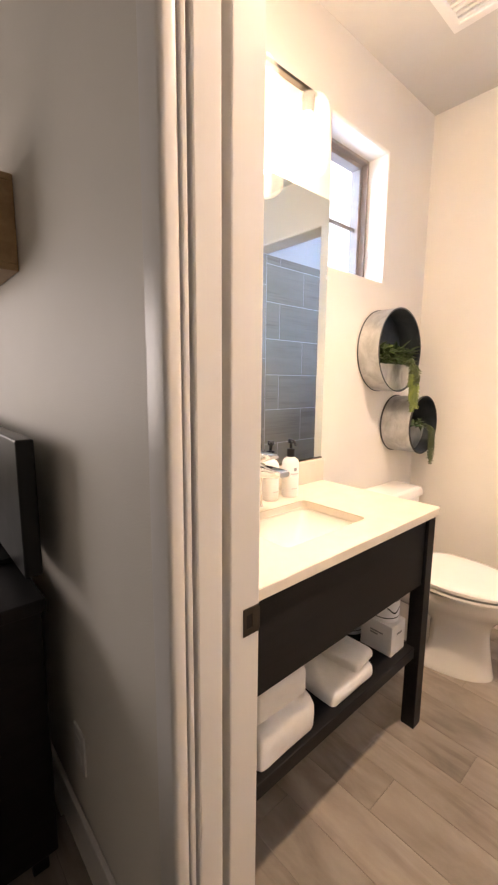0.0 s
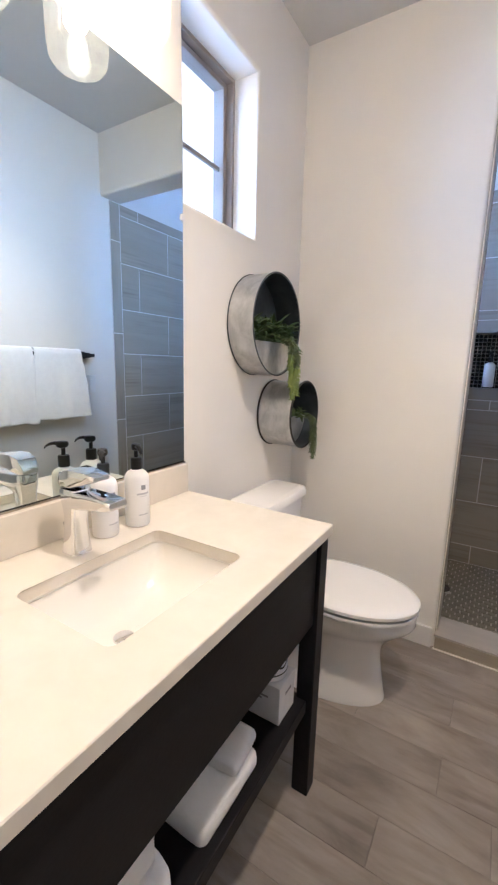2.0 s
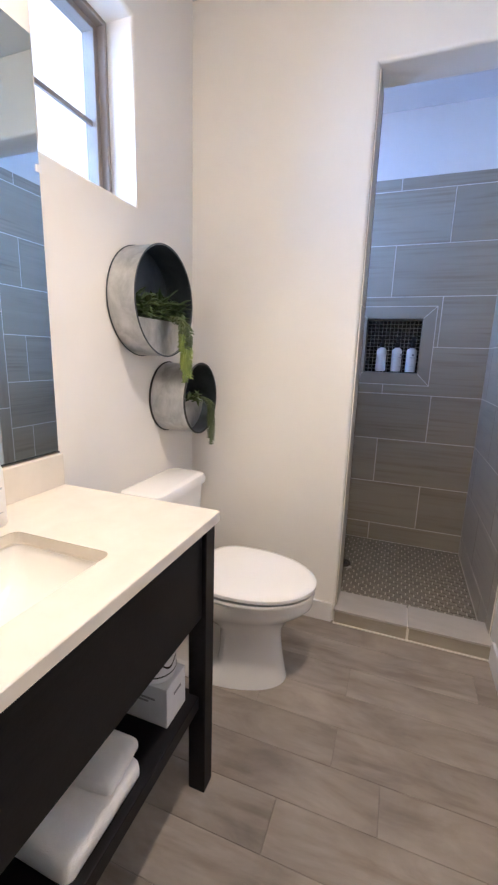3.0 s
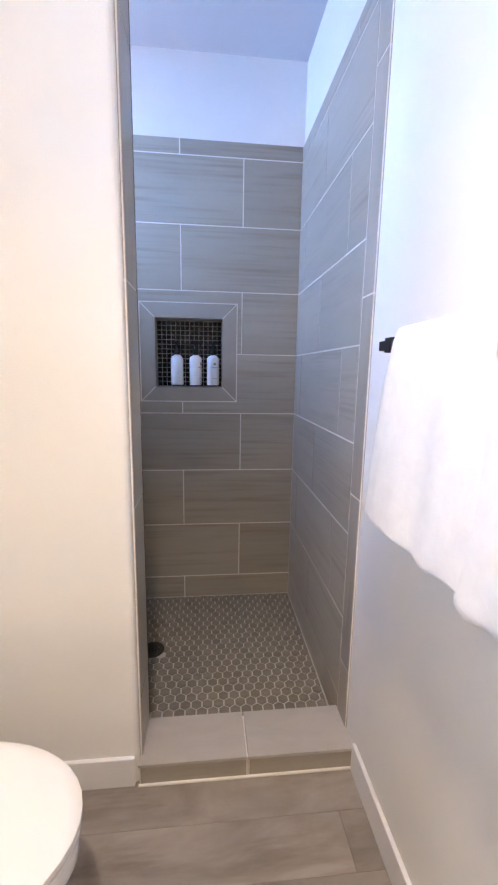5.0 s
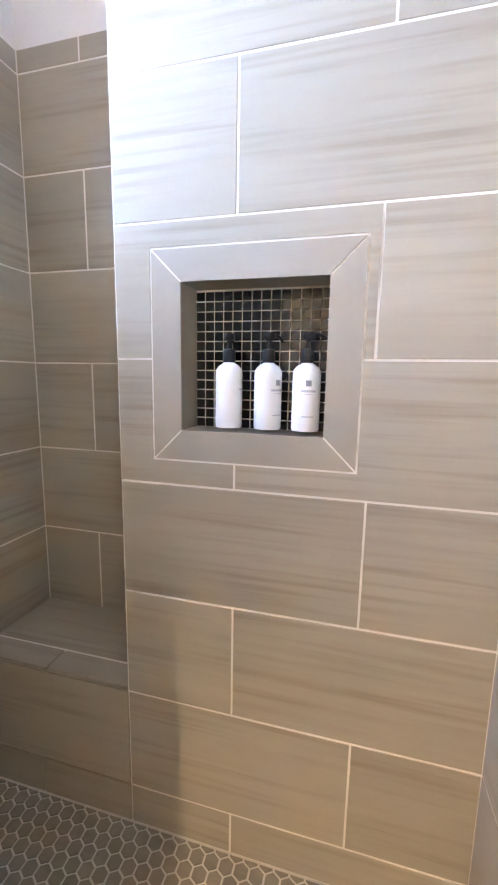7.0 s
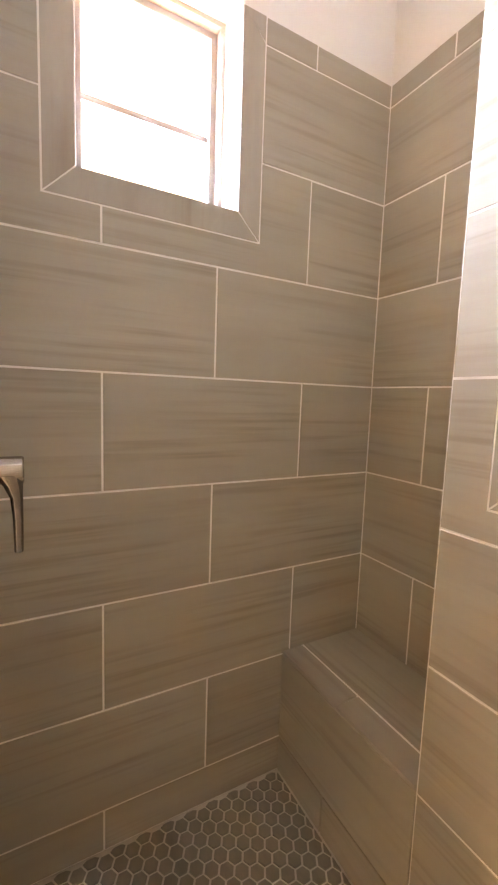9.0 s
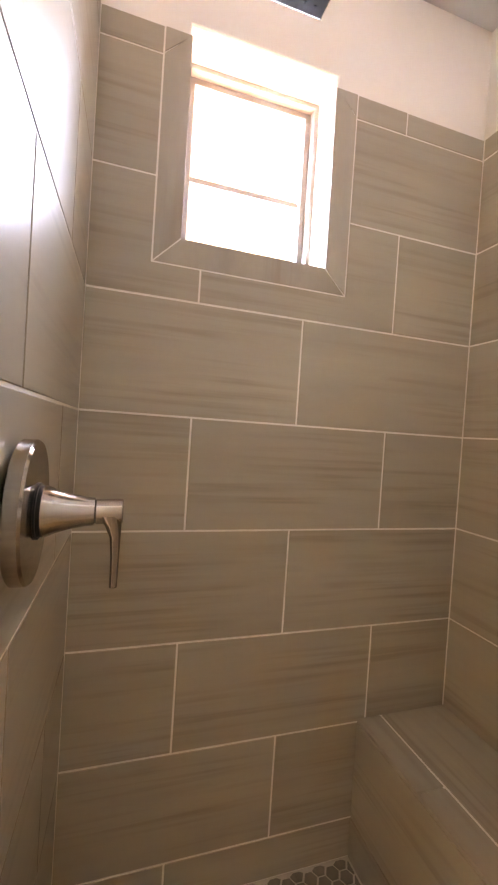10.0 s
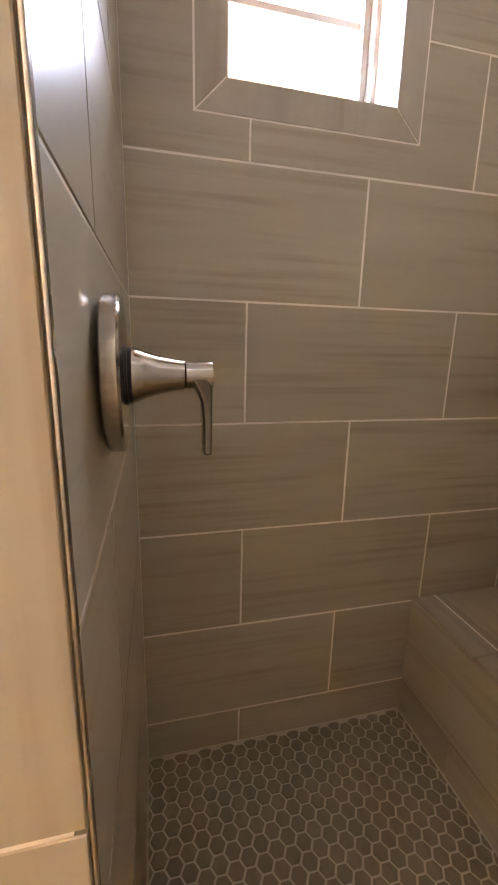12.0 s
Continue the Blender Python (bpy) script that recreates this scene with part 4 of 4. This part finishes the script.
hanging_towel(-0.335, -0.025, 0.952, 2, 0.32, "white hand towel hanging folded over the black bar")
hanging_towel(-0.600, -0.343, 0.940, 7, 0.04, "white hand towel hanging over the black bar")
sw = thing("switch_plate", "white plastic switch plate on the wall under the towel bar", "switch plate", (ROOM_X, 0.10, 1.15))
part("plate", boxed(-0.006, -0.0003, -0.035, 0.035, -0.057, 0.057, bev=0.002), WHITEPLASTIC, sw)
part("rocker", boxed(-0.0085, -0.0062, -0.016, 0.016, -0.032, 0.032, bev=0.001), WHITEPLASTIC, sw)
ph = thing("wall_shelf", "small matte black metal shelf fixed low on the wall", "shelf", (ROOM_X, -0.87, 0.72))
part("plate", boxed(-0.106, -0.0005, -0.10, 0.094, -0.004, 0.004, bev=0.0015), BLACKMETAL, ph)
part("bracket", boxed(-0.012, -0.0005, -0.06, 0.05, -0.05, -0.0045, bev=0.002), BLACKMETAL, ph)

# ---- shower fittings ----
valve = thing("shower_valve", "brushed nickel shower valve with a round plate and lever", "shower valve", (0.563, 0.4262, 1.217))
fwd = Matrix.Rotation(radians(-90), 4, "X")   # lathe axis along +y
part("round_plate", lathe(bmesh.new(), [(0.0, 0.0), (0.083, 0.0), (0.0855, 0.002), (0.0855, 0.016), (0.083, 0.019), (0.035, 0.020)], fwd, 56), NICKEL, valve, smooth=True)
part("collar", lathe(bmesh.new(), [(0.034, 0.0202), (0.034, 0.0222), (0.031, 0.0225), (0.031, 0.027)], fwd, 40), BLACKPLASTIC, valve, smooth=True)
part("handle_cone", lathe(bmesh.new(), [(0.031, 0.0272), (0.031, 0.030), (0.0265, 0.040), (0.0215, 0.056), (0.0180, 0.074), (0.0170, 0.084), (0.0150, 0.0845)], fwd, 40), NICKEL, valve, smooth=True)
bm = bmesh.new()
lathe(bm, [(0.0140, 0.085), (0.0155, 0.086), (0.0160, 0.116), (0.0145, 0.1175)], fwd, 32)
hub = part("hub", bm, NICKEL, valve, smooth=True)
bm = bmesh.new()
rings = []
for y, z, w, d in ((0.101, -0.004, 0.0155, 0.030), (0.1065, -0.016, 0.0140, 0.020), (0.1095, -0.03, 0.0130, 0.0130), (0.1105, -0.055, 0.0125, 0.0105), (0.1105, -0.092, 0.0120, 0.0095), (0.1105, -0.094, 0.010, 0.008)):
    rings.append([Vector((p.x, y + p.y, z)) for p in rounded(-w, w, -d / 2, d / 2, d * 0.3, z, 3)])
part("lever", loft(bm, rings), POLISHED, valve, "polished lever", True)

sh = thing("overhead_shower", "square dark metal rain shower head on a wall arm", "shower head", (0.487, 0.745, 2.10))
head = part("head_plate", boxed(-0.10, 0.10, -0.10, 0.10, 0.0, 0.008, bev=0.0025), GUNMETAL, sh)
part("edge_band", cells(bmesh.new(), (Vector((0, 0, 0)), X, Y, Z), -0.1012, 0.1012, -0.1012, 0.1012, 0.002, 0.0068, [(-0.0995, 0.0995, -0.0995, 0.0995)]), CHROME, sh)
nz = bmesh.new()
lathe(nz, [(0.0022, -0.002), (0.003, 0.0005)], n=6)
nzme = bpy.data.meshes.new("nozzle")
bmesh.ops.recalc_face_normals(nz, faces=nz.faces)
nz.to_mesh(nzme)
nz.free()
nzme.materials.append(BLACKPLASTIC)
for i in range(9):
    for j in range(9):
        o = new("nozzle", nzme)
        o.parent, o.location = head, (-0.08 + 0.02 * i, -0.08 + 0.02 * j, 0)
part("ball_joint", lathe(bmesh.new(), [(0.022, 0.008), (0.022, 0.014), (0.014, 0.018), (0.014, 0.04), (0.011, 0.045)], n=24), CHROME, sh, smooth=True)
part("arm", tube(bmesh.new(), [(0, 0, 0.04), (0, 0, 0.07), (0, -0.02, 0.09), (0, -0.06, 0.10), (0, -0.318, 0.10)], 0.011, 14), CHROME, sh, smooth=True)
part("flange", lathe(bmesh.new(), [(0.03, 0.0), (0.028, 0.006), (0.013, 0.010)], Matrix.Translation((0, -0.3225, 0.10)) @ fwd, 28), CHROME, sh, smooth=True)

drain = thing("floor_drain", "round dark floor drain in the shower floor", "drain", (0.738, 0.857, 0.0))
part("drain_ring", lathe(bmesh.new(), [(0.032, 0.0005), (0.032, 0.0045), (0.036, 0.005), (0.052, 0.0045), (0.054, 0.0005)], n=40, caps=(False, False)), BRONZE, drain, smooth=True)
# black disc in place of the shade below the grate
part("drain_well", lathe(bmesh.new(), [(0.0, 0.0006), (0.033, 0.0006)], n=32, caps=(False, False)), BLACKPLASTIC, drain)
part("drain_grate", cells(bmesh.new(), UP, -0.024, 0.024, -0.024, 0.024, 0.0012, 0.0025, [(-0.018 + 0.013 * i, -0.009 + 0.013 * i, -0.019, 0.019) for i in range(3)]), BLACKMETAL, drain)

for x, dx in ((0.833, 8), (0.930, -32), (1.021, -74)):
    pump_bottle((x, 1.342, NICHE[2] + 0.0085), dx, "white pump bottle with black pump in the shower niche", "bottles in the niche")

# ---- bedroom corner ----
cab = thing("console_cabinet", "dark-stained wooden console cabinet against the bedroom wall", "cabinet", (-0.41, -2.06, 0))
part("carcass", boxed(-0.56, 0.54, -0.19, 0.19, 0.06, 0.75, bev=0.004), DARKWOOD, cab)
part("top_board", boxed(-0.575, 0.555, -0.205, 0.20, 0.751, 0.785, bev=0.004), DARKWOOD, cab)
for x in (-0.27, 0.26):
    d = part("door", boxed(x - 0.25, x + 0.25, -0.21, -0.1915, 0.09, 0.73, bev=0.004), DARKWOOD, cab)
    part("handle", boxed(x + 0.19 if x < 0 else x - 0.2, x + 0.2 if x < 0 else x - 0.19, -0.225, -0.2105, 0.36, 0.50, bev=0.003), BLACKMETAL, d)
for x in (-0.52, 0.48):
    for y in (-0.17, 0.13):
        part("foot", boxed(x, x + 0.04, y, y + 0.04, 0, 0.0595, bev=0.003), DARKWOOD, cab)
tv = thing("television", "black flat television standing on the dark cabinet", "television", (-0.29, -1.875, 0.7855))
part("panel", boxed(-0.43, 0.40, -0.02, 0.02, 0.045, 0.382, bev=0.005), BLACKPLASTIC, tv)
part("stand", boxed(-0.16, 0.16, -0.10, 0.015, 0.0, 0.012, bev=0.003), BLACKPLASTIC, tv)
part("neck", boxed(-0.04, 0.04, -0.012, 0.012, 0.0125, 0.06, bev=0.002), BLACKPLASTIC, tv)
ws = thing("wooden_wall_box", "light brown wooden box shelf fixed to the bedroom wall", "shelf", (-0.42, DOOR_S - 0.001, 1.59))
part("bottom_board", boxed(-0.30, 0.30, -0.14, -0.0005, 0.0, 0.018, bev=0.002), LIGHTWOOD, ws)
part("top_board", boxed(-0.30, 0.30, -0.14, -0.0005, 0.222, 0.24, bev=0.002), LIGHTWOOD, ws)
for x in (-0.30, 0.282):
    part("side_board", boxed(x, x + 0.018, -0.14, -0.0005, 0.0185, 0.2215, bev=0.002), LIGHTWOOD, ws)
ol = thing("outlet", "white electrical outlet on the bedroom wall", "outlet", (0.155, DOOR_S, 0.345))
part("plate", boxed(-0.036, 0.036, -0.006, -0.0003, -0.058, 0.058, bev=0.002), WHITEPLASTIC, ol)
for z in (-0.022, 0.022):
    part("socket", boxed(-0.015, 0.015, -0.0075, -0.0062, z - 0.014, z + 0.014, bev=0.001), WHITEPLASTIC, ol)

# ---- tiles: pieces of the walls, floors and curb, each on shared meshes ----
SHARED = {}
GAP = 0.0052


def slab_mesh(name, w, h, t, material, cham=0.0012):
    key = (name, round(w, 4), round(h, 4), t)
    if key not in SHARED:
        a, b, c = w / 2, h / 2, cham
        vs = [(-a, -b, 0), (a, -b, 0), (a, b, 0), (-a, b, 0), (-a, -b, t - c), (a, -b, t - c), (a, b, t - c), (-a, b, t - c), (-a + c, -b + c, t), (a - c, -b + c, t), (a - c, b - c, t), (-a + c, b - c, t)]
        fs = [(8, 9, 10, 11)] + [(i, (i + 1) % 4, 4 + (i + 1) % 4, 4 + i) for i in range(4)] + [(4 + i, 4 + (i + 1) % 4, 8 + (i + 1) % 4, 8 + i) for i in range(4)]
        me = bpy.data.meshes.new(name)
        me.from_pydata(vs, [], fs)
        me.materials.append(material)
        SHARED[key] = me
    return SHARED[key]


def frame_matrix(basis, u, v, n):
    o, U, V, N = basis
    m = Matrix.Identity(4)
    for r in range(3):
        m[r][0], m[r][1], m[r][2] = U[r], V[r], N[r]
    m.translation = o + U * u + V * v + N * n
    return m


def lay(parent, basis, u0, u1, v0, v1, level, material=TILE, name="tile", t=0.008, holes=(), upright=False):
    """One tile between u0..u1 and v0..v1 on a plane, its back at level; cut round the holes."""
    u0, u1, v0, v1 = u0 + GAP / 2, u1 - GAP / 2, v0 + GAP / 2, v1 - GAP / 2
    if u1 - u0 < 0.006 or v1 - v0 < 0.006:
        return
    cut = [h for h in holes if h[0] < u1 and h[1] > u0 and h[2] < v1 and h[3] > v0]
    if any(h[0] <= u0 and h[1] >= u1 and h[2] <= v0 and h[3] >= v1 for h in cut):
        return
    # handedness: keep u x v = n
    o, U, V, N = basis
    b = basis if U.cross(V).dot(N) > 0 else (o, -U, V, N)
    sgn = 1 if b is basis else -1
    cu, cv = (u0 + u1) / 2, (v0 + v1) / 2
    if not cut:
        if upright:
            me = slab_mesh(name, v1 - v0, u1 - u0, t, material)
            m = frame_matrix(b, sgn * cu, cv, level) @ Matrix.Rotation(radians(90), 4, "Z")
        else:
            me = slab_mesh(name, u1 - u0, v1 - v0, t, material)
            m = frame_matrix(b, sgn * cu, cv, level)
    else:
        bm = bmesh.new()
        hs = [(sgn * (h[0] - GAP / 2 - cu), sgn * (h[1] + GAP / 2 - cu), h[2] - GAP / 2 - cv, h[3] + GAP / 2 - cv) for h in cut]
        hs = [(min(h[0], h[1]), max(h[0], h[1]), h[2], h[3]) for h in hs]
        cells(bm, UP, -(u1 - u0) / 2, (u1 - u0) / 2, -(v1 - v0) / 2, (v1 - v0) / 2, 0, t, hs)
        if not bm.faces:
            bm.free()
            return
        bmesh.ops.recalc_face_normals(bm, faces=bm.faces)
        me = bpy.data.meshes.new(name)
        bm.to_mesh(me)
        bm.free()
        me.materials.append(material)
        m = frame_matrix(b, sgn * cu, cv, level)
    ob = new(name, me)
    ob.parent = parent
    ob.matrix_world = m


def courses(parent, basis, u0, u1, level, even, odd, rows=ROWS, holes=(), skip=()):
    for i, (v0, v1) in enumerate(zip(rows, rows[1:])):
        if i in skip:
            continue
        marks = [u0] + [u for u in (even if i % 2 == 0 else odd) if u0 + 0.02 < u < u1 - 0.02] + [u1]
        for a, b in zip(marks, marks[1:]):
            lay(parent, basis, a, b, v0, v1, level, holes=holes)


def grout(parent, basis, u0, u1, v0, v1, face, holes=(), material=GROUT):
    part("grout", cells(bmesh.new(), basis, u0, u1, v0, v1, face - 0.0017, face + 0.0026, holes), material, parent)


def mitred(parent, basis, hole, width, level, sides, material=TILETRIM, t=0.0085):
    """Trim pieces with mitred ends round a rectangular hole."""
    a, b, c, d = hole
    w, g = width, GAP / 2
    shapes = {
        "bottom": [(a + g, c), (a - w + g, c - w), (b + w - g, c - w), (b - g, c)],
        "left": [(a, c + g), (a, d - g), (a - w, d + w - g), (a - w, c - w + g)],
        "right": [(b, c + g), (b + w, c - w + g), (b + w, d + w - g), (b, d - g)],
        "top": [(a + g, d), (b - g, d), (b + w - g, d + w), (a - w + g, d + w)],
        "left_cut": [(a, c + g), (a, d), (a - w, d - w), (a - w, c - w + g)],
        "left_tip": [(a, d - 0.001), (a - 0.006, d - 0.001), (a - w, d - 0.001), (a - w, d - w + 0.005)],
        "right_tip": [(b, d - 0.001), (b + w, d - w + 0.005), (b + w, d - 0.001), (b + 0.006, d - 0.001)],
        "right_cut": [(b, c + g), (b + w, c - w + g), (b + w, d - w), (b, d)],
    }
    o, U, V, N = basis
    for s in sides:
        bm = bmesh.new()
        loft(bm, [[o + U * u + V * v + N * n for u, v in shapes[s]] for n in (level, level + t)])
        part("trim_tile", bm, material, parent)


W_HOLE = (WIN_S[0] - 0.071, WIN_S[1] + 0.071, WIN_S[2] - 0.071, TILE_TOP)
N_HOLE = (NICHE[0] - 0.075, NICHE[1] + 0.075, NICHE[2] - 0.075, NICHE[3] + 0.075)

# west wall of the shower, round the window
grout(wall_w, EAST, 0.425, ALCOVE_Y + 0.006, 0, TILE_TOP - 0.002, -0.002, [WIN_S])
courses(wall_w, EAST, 0.429, ALCOVE_Y, -0.006, [0.714, 1.329], [1.022], holes=[W_HOLE])
mitred(wall_w, EAST, (WIN_S[0], WIN_S[1], WIN_S[2], TILE_TOP), 0.069, -0.006, ("bottom", "left_cut", "right_cut", "left_tip", "right_tip"))
# back wall of the alcove and its side
grout(wall_a, SOUTH, 0.0, ALCOVE_X + 0.006, 0, TILE_TOP - 0.002, -ALCOVE_Y - 0.002)
courses(wall_a, SOUTH, 0.002, ALCOVE_X, -ALCOVE_Y - 0.006, [0.238], [], skip=(0, 1))
grout(wall_n, WEST, NICHE_Y, ALCOVE_Y, 0, TILE_TOP - 0.002, -ALCOVE_X - 0.002)
courses(wall_n, WEST, NICHE_Y - 0.002, ALCOVE_Y, -ALCOVE_X - 0.006, [], [], skip=(0, 1))
# niche wall
grout(wall_n, SOUTH, ALCOVE_X + 0.004, ROOM_X - 0.004, 0, TILE_TOP - 0.002, -NICHE_Y - 0.002, [NICHE])
courses(wall_n, SOUTH, ALCOVE_X, ROOM_X - 0.006, -NICHE_Y - 0.006, [0.862], [1.168], holes=[N_HOLE])
mitred(wall_n, SOUTH, NICHE, 0.073, -NICHE_Y - 0.006, ("bottom", "left", "right", "top"))
# east wall inside the shower, with an upright edge course
TR0, TR1 = 0.304, 0.388
grout(wall_e, WEST, TR0 + 0.002, NICHE_Y + 0.004, 0, TILE_TOP - 0.002, -ROOM_X + 0.004)
courses(wall_e, WEST, TR1, NICHE_Y, -ROOM_X, [0.556, 1.17], [0.863])
for a, b in zip([0.0, 0.28, 0.885, 1.50, 2.112], [0.28, 0.885, 1.50, 2.112, TILE_TOP]):
    lay(wall_e, WEST, TR0, TR1, a, b, -ROOM_X, TILETRIM, "trim_tile", upright=True)
    lay(wall_p, EAST, PART_S + 0.016, 0.4165, a, b, OPEN_X, TILETRIM, "trim_tile", upright=True)
grout(wall_p, EAST, PART_S + 0.018, PART_N + 0.002, 0, TILE_TOP, OPEN_X + 0.004)
part("edge_profile", boxed(OPEN_X + 0.0005, OPEN_X + 0.0095, 0.4165, 0.4195, 0.075, TILE_TOP, bev=0.001), NICKEL, wall_p, "thin metal edge profile")
# valve wall
VU = Vector((OPEN_X, -0.013, 0)).normalized()
VALVE = (Vector((0.0, 0.4285, 0.0)), VU, Z, Z.cross(VU))   # the valve wall stands a degree out of square
part("grout", cells(bmesh.new(), VALVE, 0.0, OPEN_X - 0.001, 0, TILE_TOP - 0.002, -0.012, 0.0006), GROUT, wall_p)
courses(wall_p, VALVE, 0.004, OPEN_X + 0.004, -0.006, [0.245], [0.553])

# niche lining: the recess with its mosaic back
NB = 1.40
recess = part("niche_recess", cells(bmesh.new(), SOUTH, NICHE[0] - 0.02, NICHE[1] + 0.02, NICHE[2] - 0.02, NICHE[3] + 0.02, -NB, -NICHE_Y - 0.0025, [NICHE]), TILETRIM, wall_n, "tiled sides of the niche")

# bench
bench = structure("bench_core", boxed(0.0, ALCOVE_X, NICHE_Y + 0.006, ALCOVE_Y, 0, 0.4458), TILETRIM, "tiled built-in shower bench in an alcove", "bench")
SOUTHB = SOUTH
for a, b, c, d in ((0.002, 0.245, 0.0, 0.128), (0.245, ALCOVE_X - 0.001, 0.0, 0.128), (0.002, ALCOVE_X - 0.001, 0.128, 0.436)):
    lay(bench, SOUTHB, a, b, c, d, -NICHE_Y - 0.006)
part("grout", boxed(0.003, ALCOVE_X - 0.003, NICHE_Y + 0.079, NICHE_Y + 0.091, 0.4456, 0.4472), GROUT, bench)
for a, b in ((0.002, 0.28), (0.28, ALCOVE_X - 0.002)):
    lay(bench, UP, a, b, NICHE_Y - 0.004, NICHE_Y + 0.085, 0.438, TILETRIM, "trim_tile", 0.010)
lay(bench, UP, 0.002, ALCOVE_X - 0.002, NICHE_Y + 0.085, ALCOVE_Y - 0.002, 0.438, TILE, "tile", 0.010)

# curb of the shower
curb = structure("curb_core", boxed(OPEN_X + 0.0005, ROOM_X, PART_S - 0.004, 0.392, 0, 0.066), GROUT, "low tiled shower curb", "curb")
for a, b in ((OPEN_X - 0.004, 1.115), (1.115, ROOM_X)):
    lay(curb, UP, a, b, PART_S - 0.018, 0.402, 0.067, SILL_LIT, "curb_tile", 0.010)
    lay(curb, SOUTH, a + 0.006, b, 0.002, 0.066, -PART_S + 0.003, TILETRIM, "tile", 0.009)
    lay(curb, NORTH, a + 0.006, b, 0.002, 0.066, 0.391, TILETRIM, "tile", 0.009)

part("caulk_line", boxed(OPEN_X - 0.002, ROOM_X - 0.001, PART_S - 0.019, PART_S - 0.011, 0.0005, 0.006, bev=0.001), GROUT, curb, "pale caulk joint")

# bathroom floor planks in staggered rows
PW, PL = 0.1515, 0.915
starts = {0: 0.56, 1: 0.46, 2: 0.895, 3: 0.58, 4: 0.885, 5: 1.035, 6: 0.75, 7: 0.15, 8: 0.60, 9: 0.95, 10: 0.40, 11: 0.80}
y = 0.2535
for r in range(15):
    off = starts.get(r, 0.37 * r % PL)
    marks = [-0.006] + sorted(u for u in (off - PL, off, off + PL) if 0.05 < u < ROOM_X - 0.05) + [ROOM_X - 0.001]
    for a, b in zip(marks, marks[1:]):
        top_y = min(y, PART_S + 0.01) if a > -1 else y
        g, GAP = GAP, 0.0016
        lay(floor, UP, a, b, y - PW, top_y, -0.0075, PLANK, "plank", 0.0075)
        GAP = g
    y -= PW

# small square black mosaic on the back of the niche
bm_back = part("mosaic_grout", boxed(NICHE[0], NICHE[1], NB - 0.0035, NB - 0.0005, NICHE[2], NICHE[3]), GROUT, wall_n, "pale grout of the mosaic")
step = (NICHE[1] - NICHE[0]) / 14
for i in range(14):
    for j in range(14):
        u, v = NICHE[0] + step * i, NICHE[2] + step * j
        top_v = min(v + step, NICHE[3])
        ob = new("mosaic_tile", slab_mesh("mosaic_tile", step - 0.0026, top_v - v - 0.0026, 0.0035, MOSAIC, 0.0006))
        ob.parent = wall_n
        ob.matrix_world = frame_matrix((Vector((0, 0, 0)), X, Z, -Y), u + step / 2, (v + top_v) / 2, -NB + 0.003)

# hexagon tiles of the shower floor
HP = 0.0425
R = (HP - 0.0056) / math.sqrt(3)


def hexagon(bm, cx, cy, cut=False):
    rings = [[Vector((cx + r * math.sin(math.pi * k / 3), cy + r * math.cos(math.pi * k / 3), z)) for k in range(6)] for r, z in ((R, -0.0045), (R, -0.001), (R - 0.0012, 0.0))]
    if cut:
        for ring in rings:
            for p in ring:
                p.x = min(max(p.x, 0.006), ROOM_X - 0.012)
                p.y = min(max(p.y, (0.43) if cx < OPEN_X else 0.402), NICHE_Y - 0.006)
    return loft(bm, rings, (False, True))


hx = bpy.data.meshes.new("hexagon_tile")
bm = hexagon(bmesh.new(), 0, 0)
bmesh.ops.recalc_face_normals(bm, faces=bm.faces)
bm.to_mesh(hx)
bm.free()
hx.materials.append(HEX)
rest = bmesh.new()
count = 0
for j in range(30):
    cy = 0.382 + j * HP * 0.866
    for i in range(38):
        cx = 0.012 + i * HP + (HP / 2 if j % 2 else 0)
        low = 0.43 if cx < OPEN_X else 0.402
        if cx > ROOM_X + R * 0.5 or cy > NICHE_Y + R * 0.6 or cy < low - R * 0.6:
            continue
        whole = 0.006 + HP / 2 < cx < ROOM_X - 0.012 - HP / 2 and low + R < cy < NICHE_Y - 0.006 - R
        if math.hypot(cx - 0.738, cy - 0.857) < 0.052:
            continue
        if whole and 0.80 < cx and cy < 0.98 and count < 296:
            o = new("hexagon_tile", hx)
            o.parent, o.location = shower_floor, (cx, cy, 0)
            count += 1
        else:
            hexagon(rest, cx, cy, True)
tagged(part("hexagon_tiles", rest, HEXREST, shower_floor), kind="stuff")
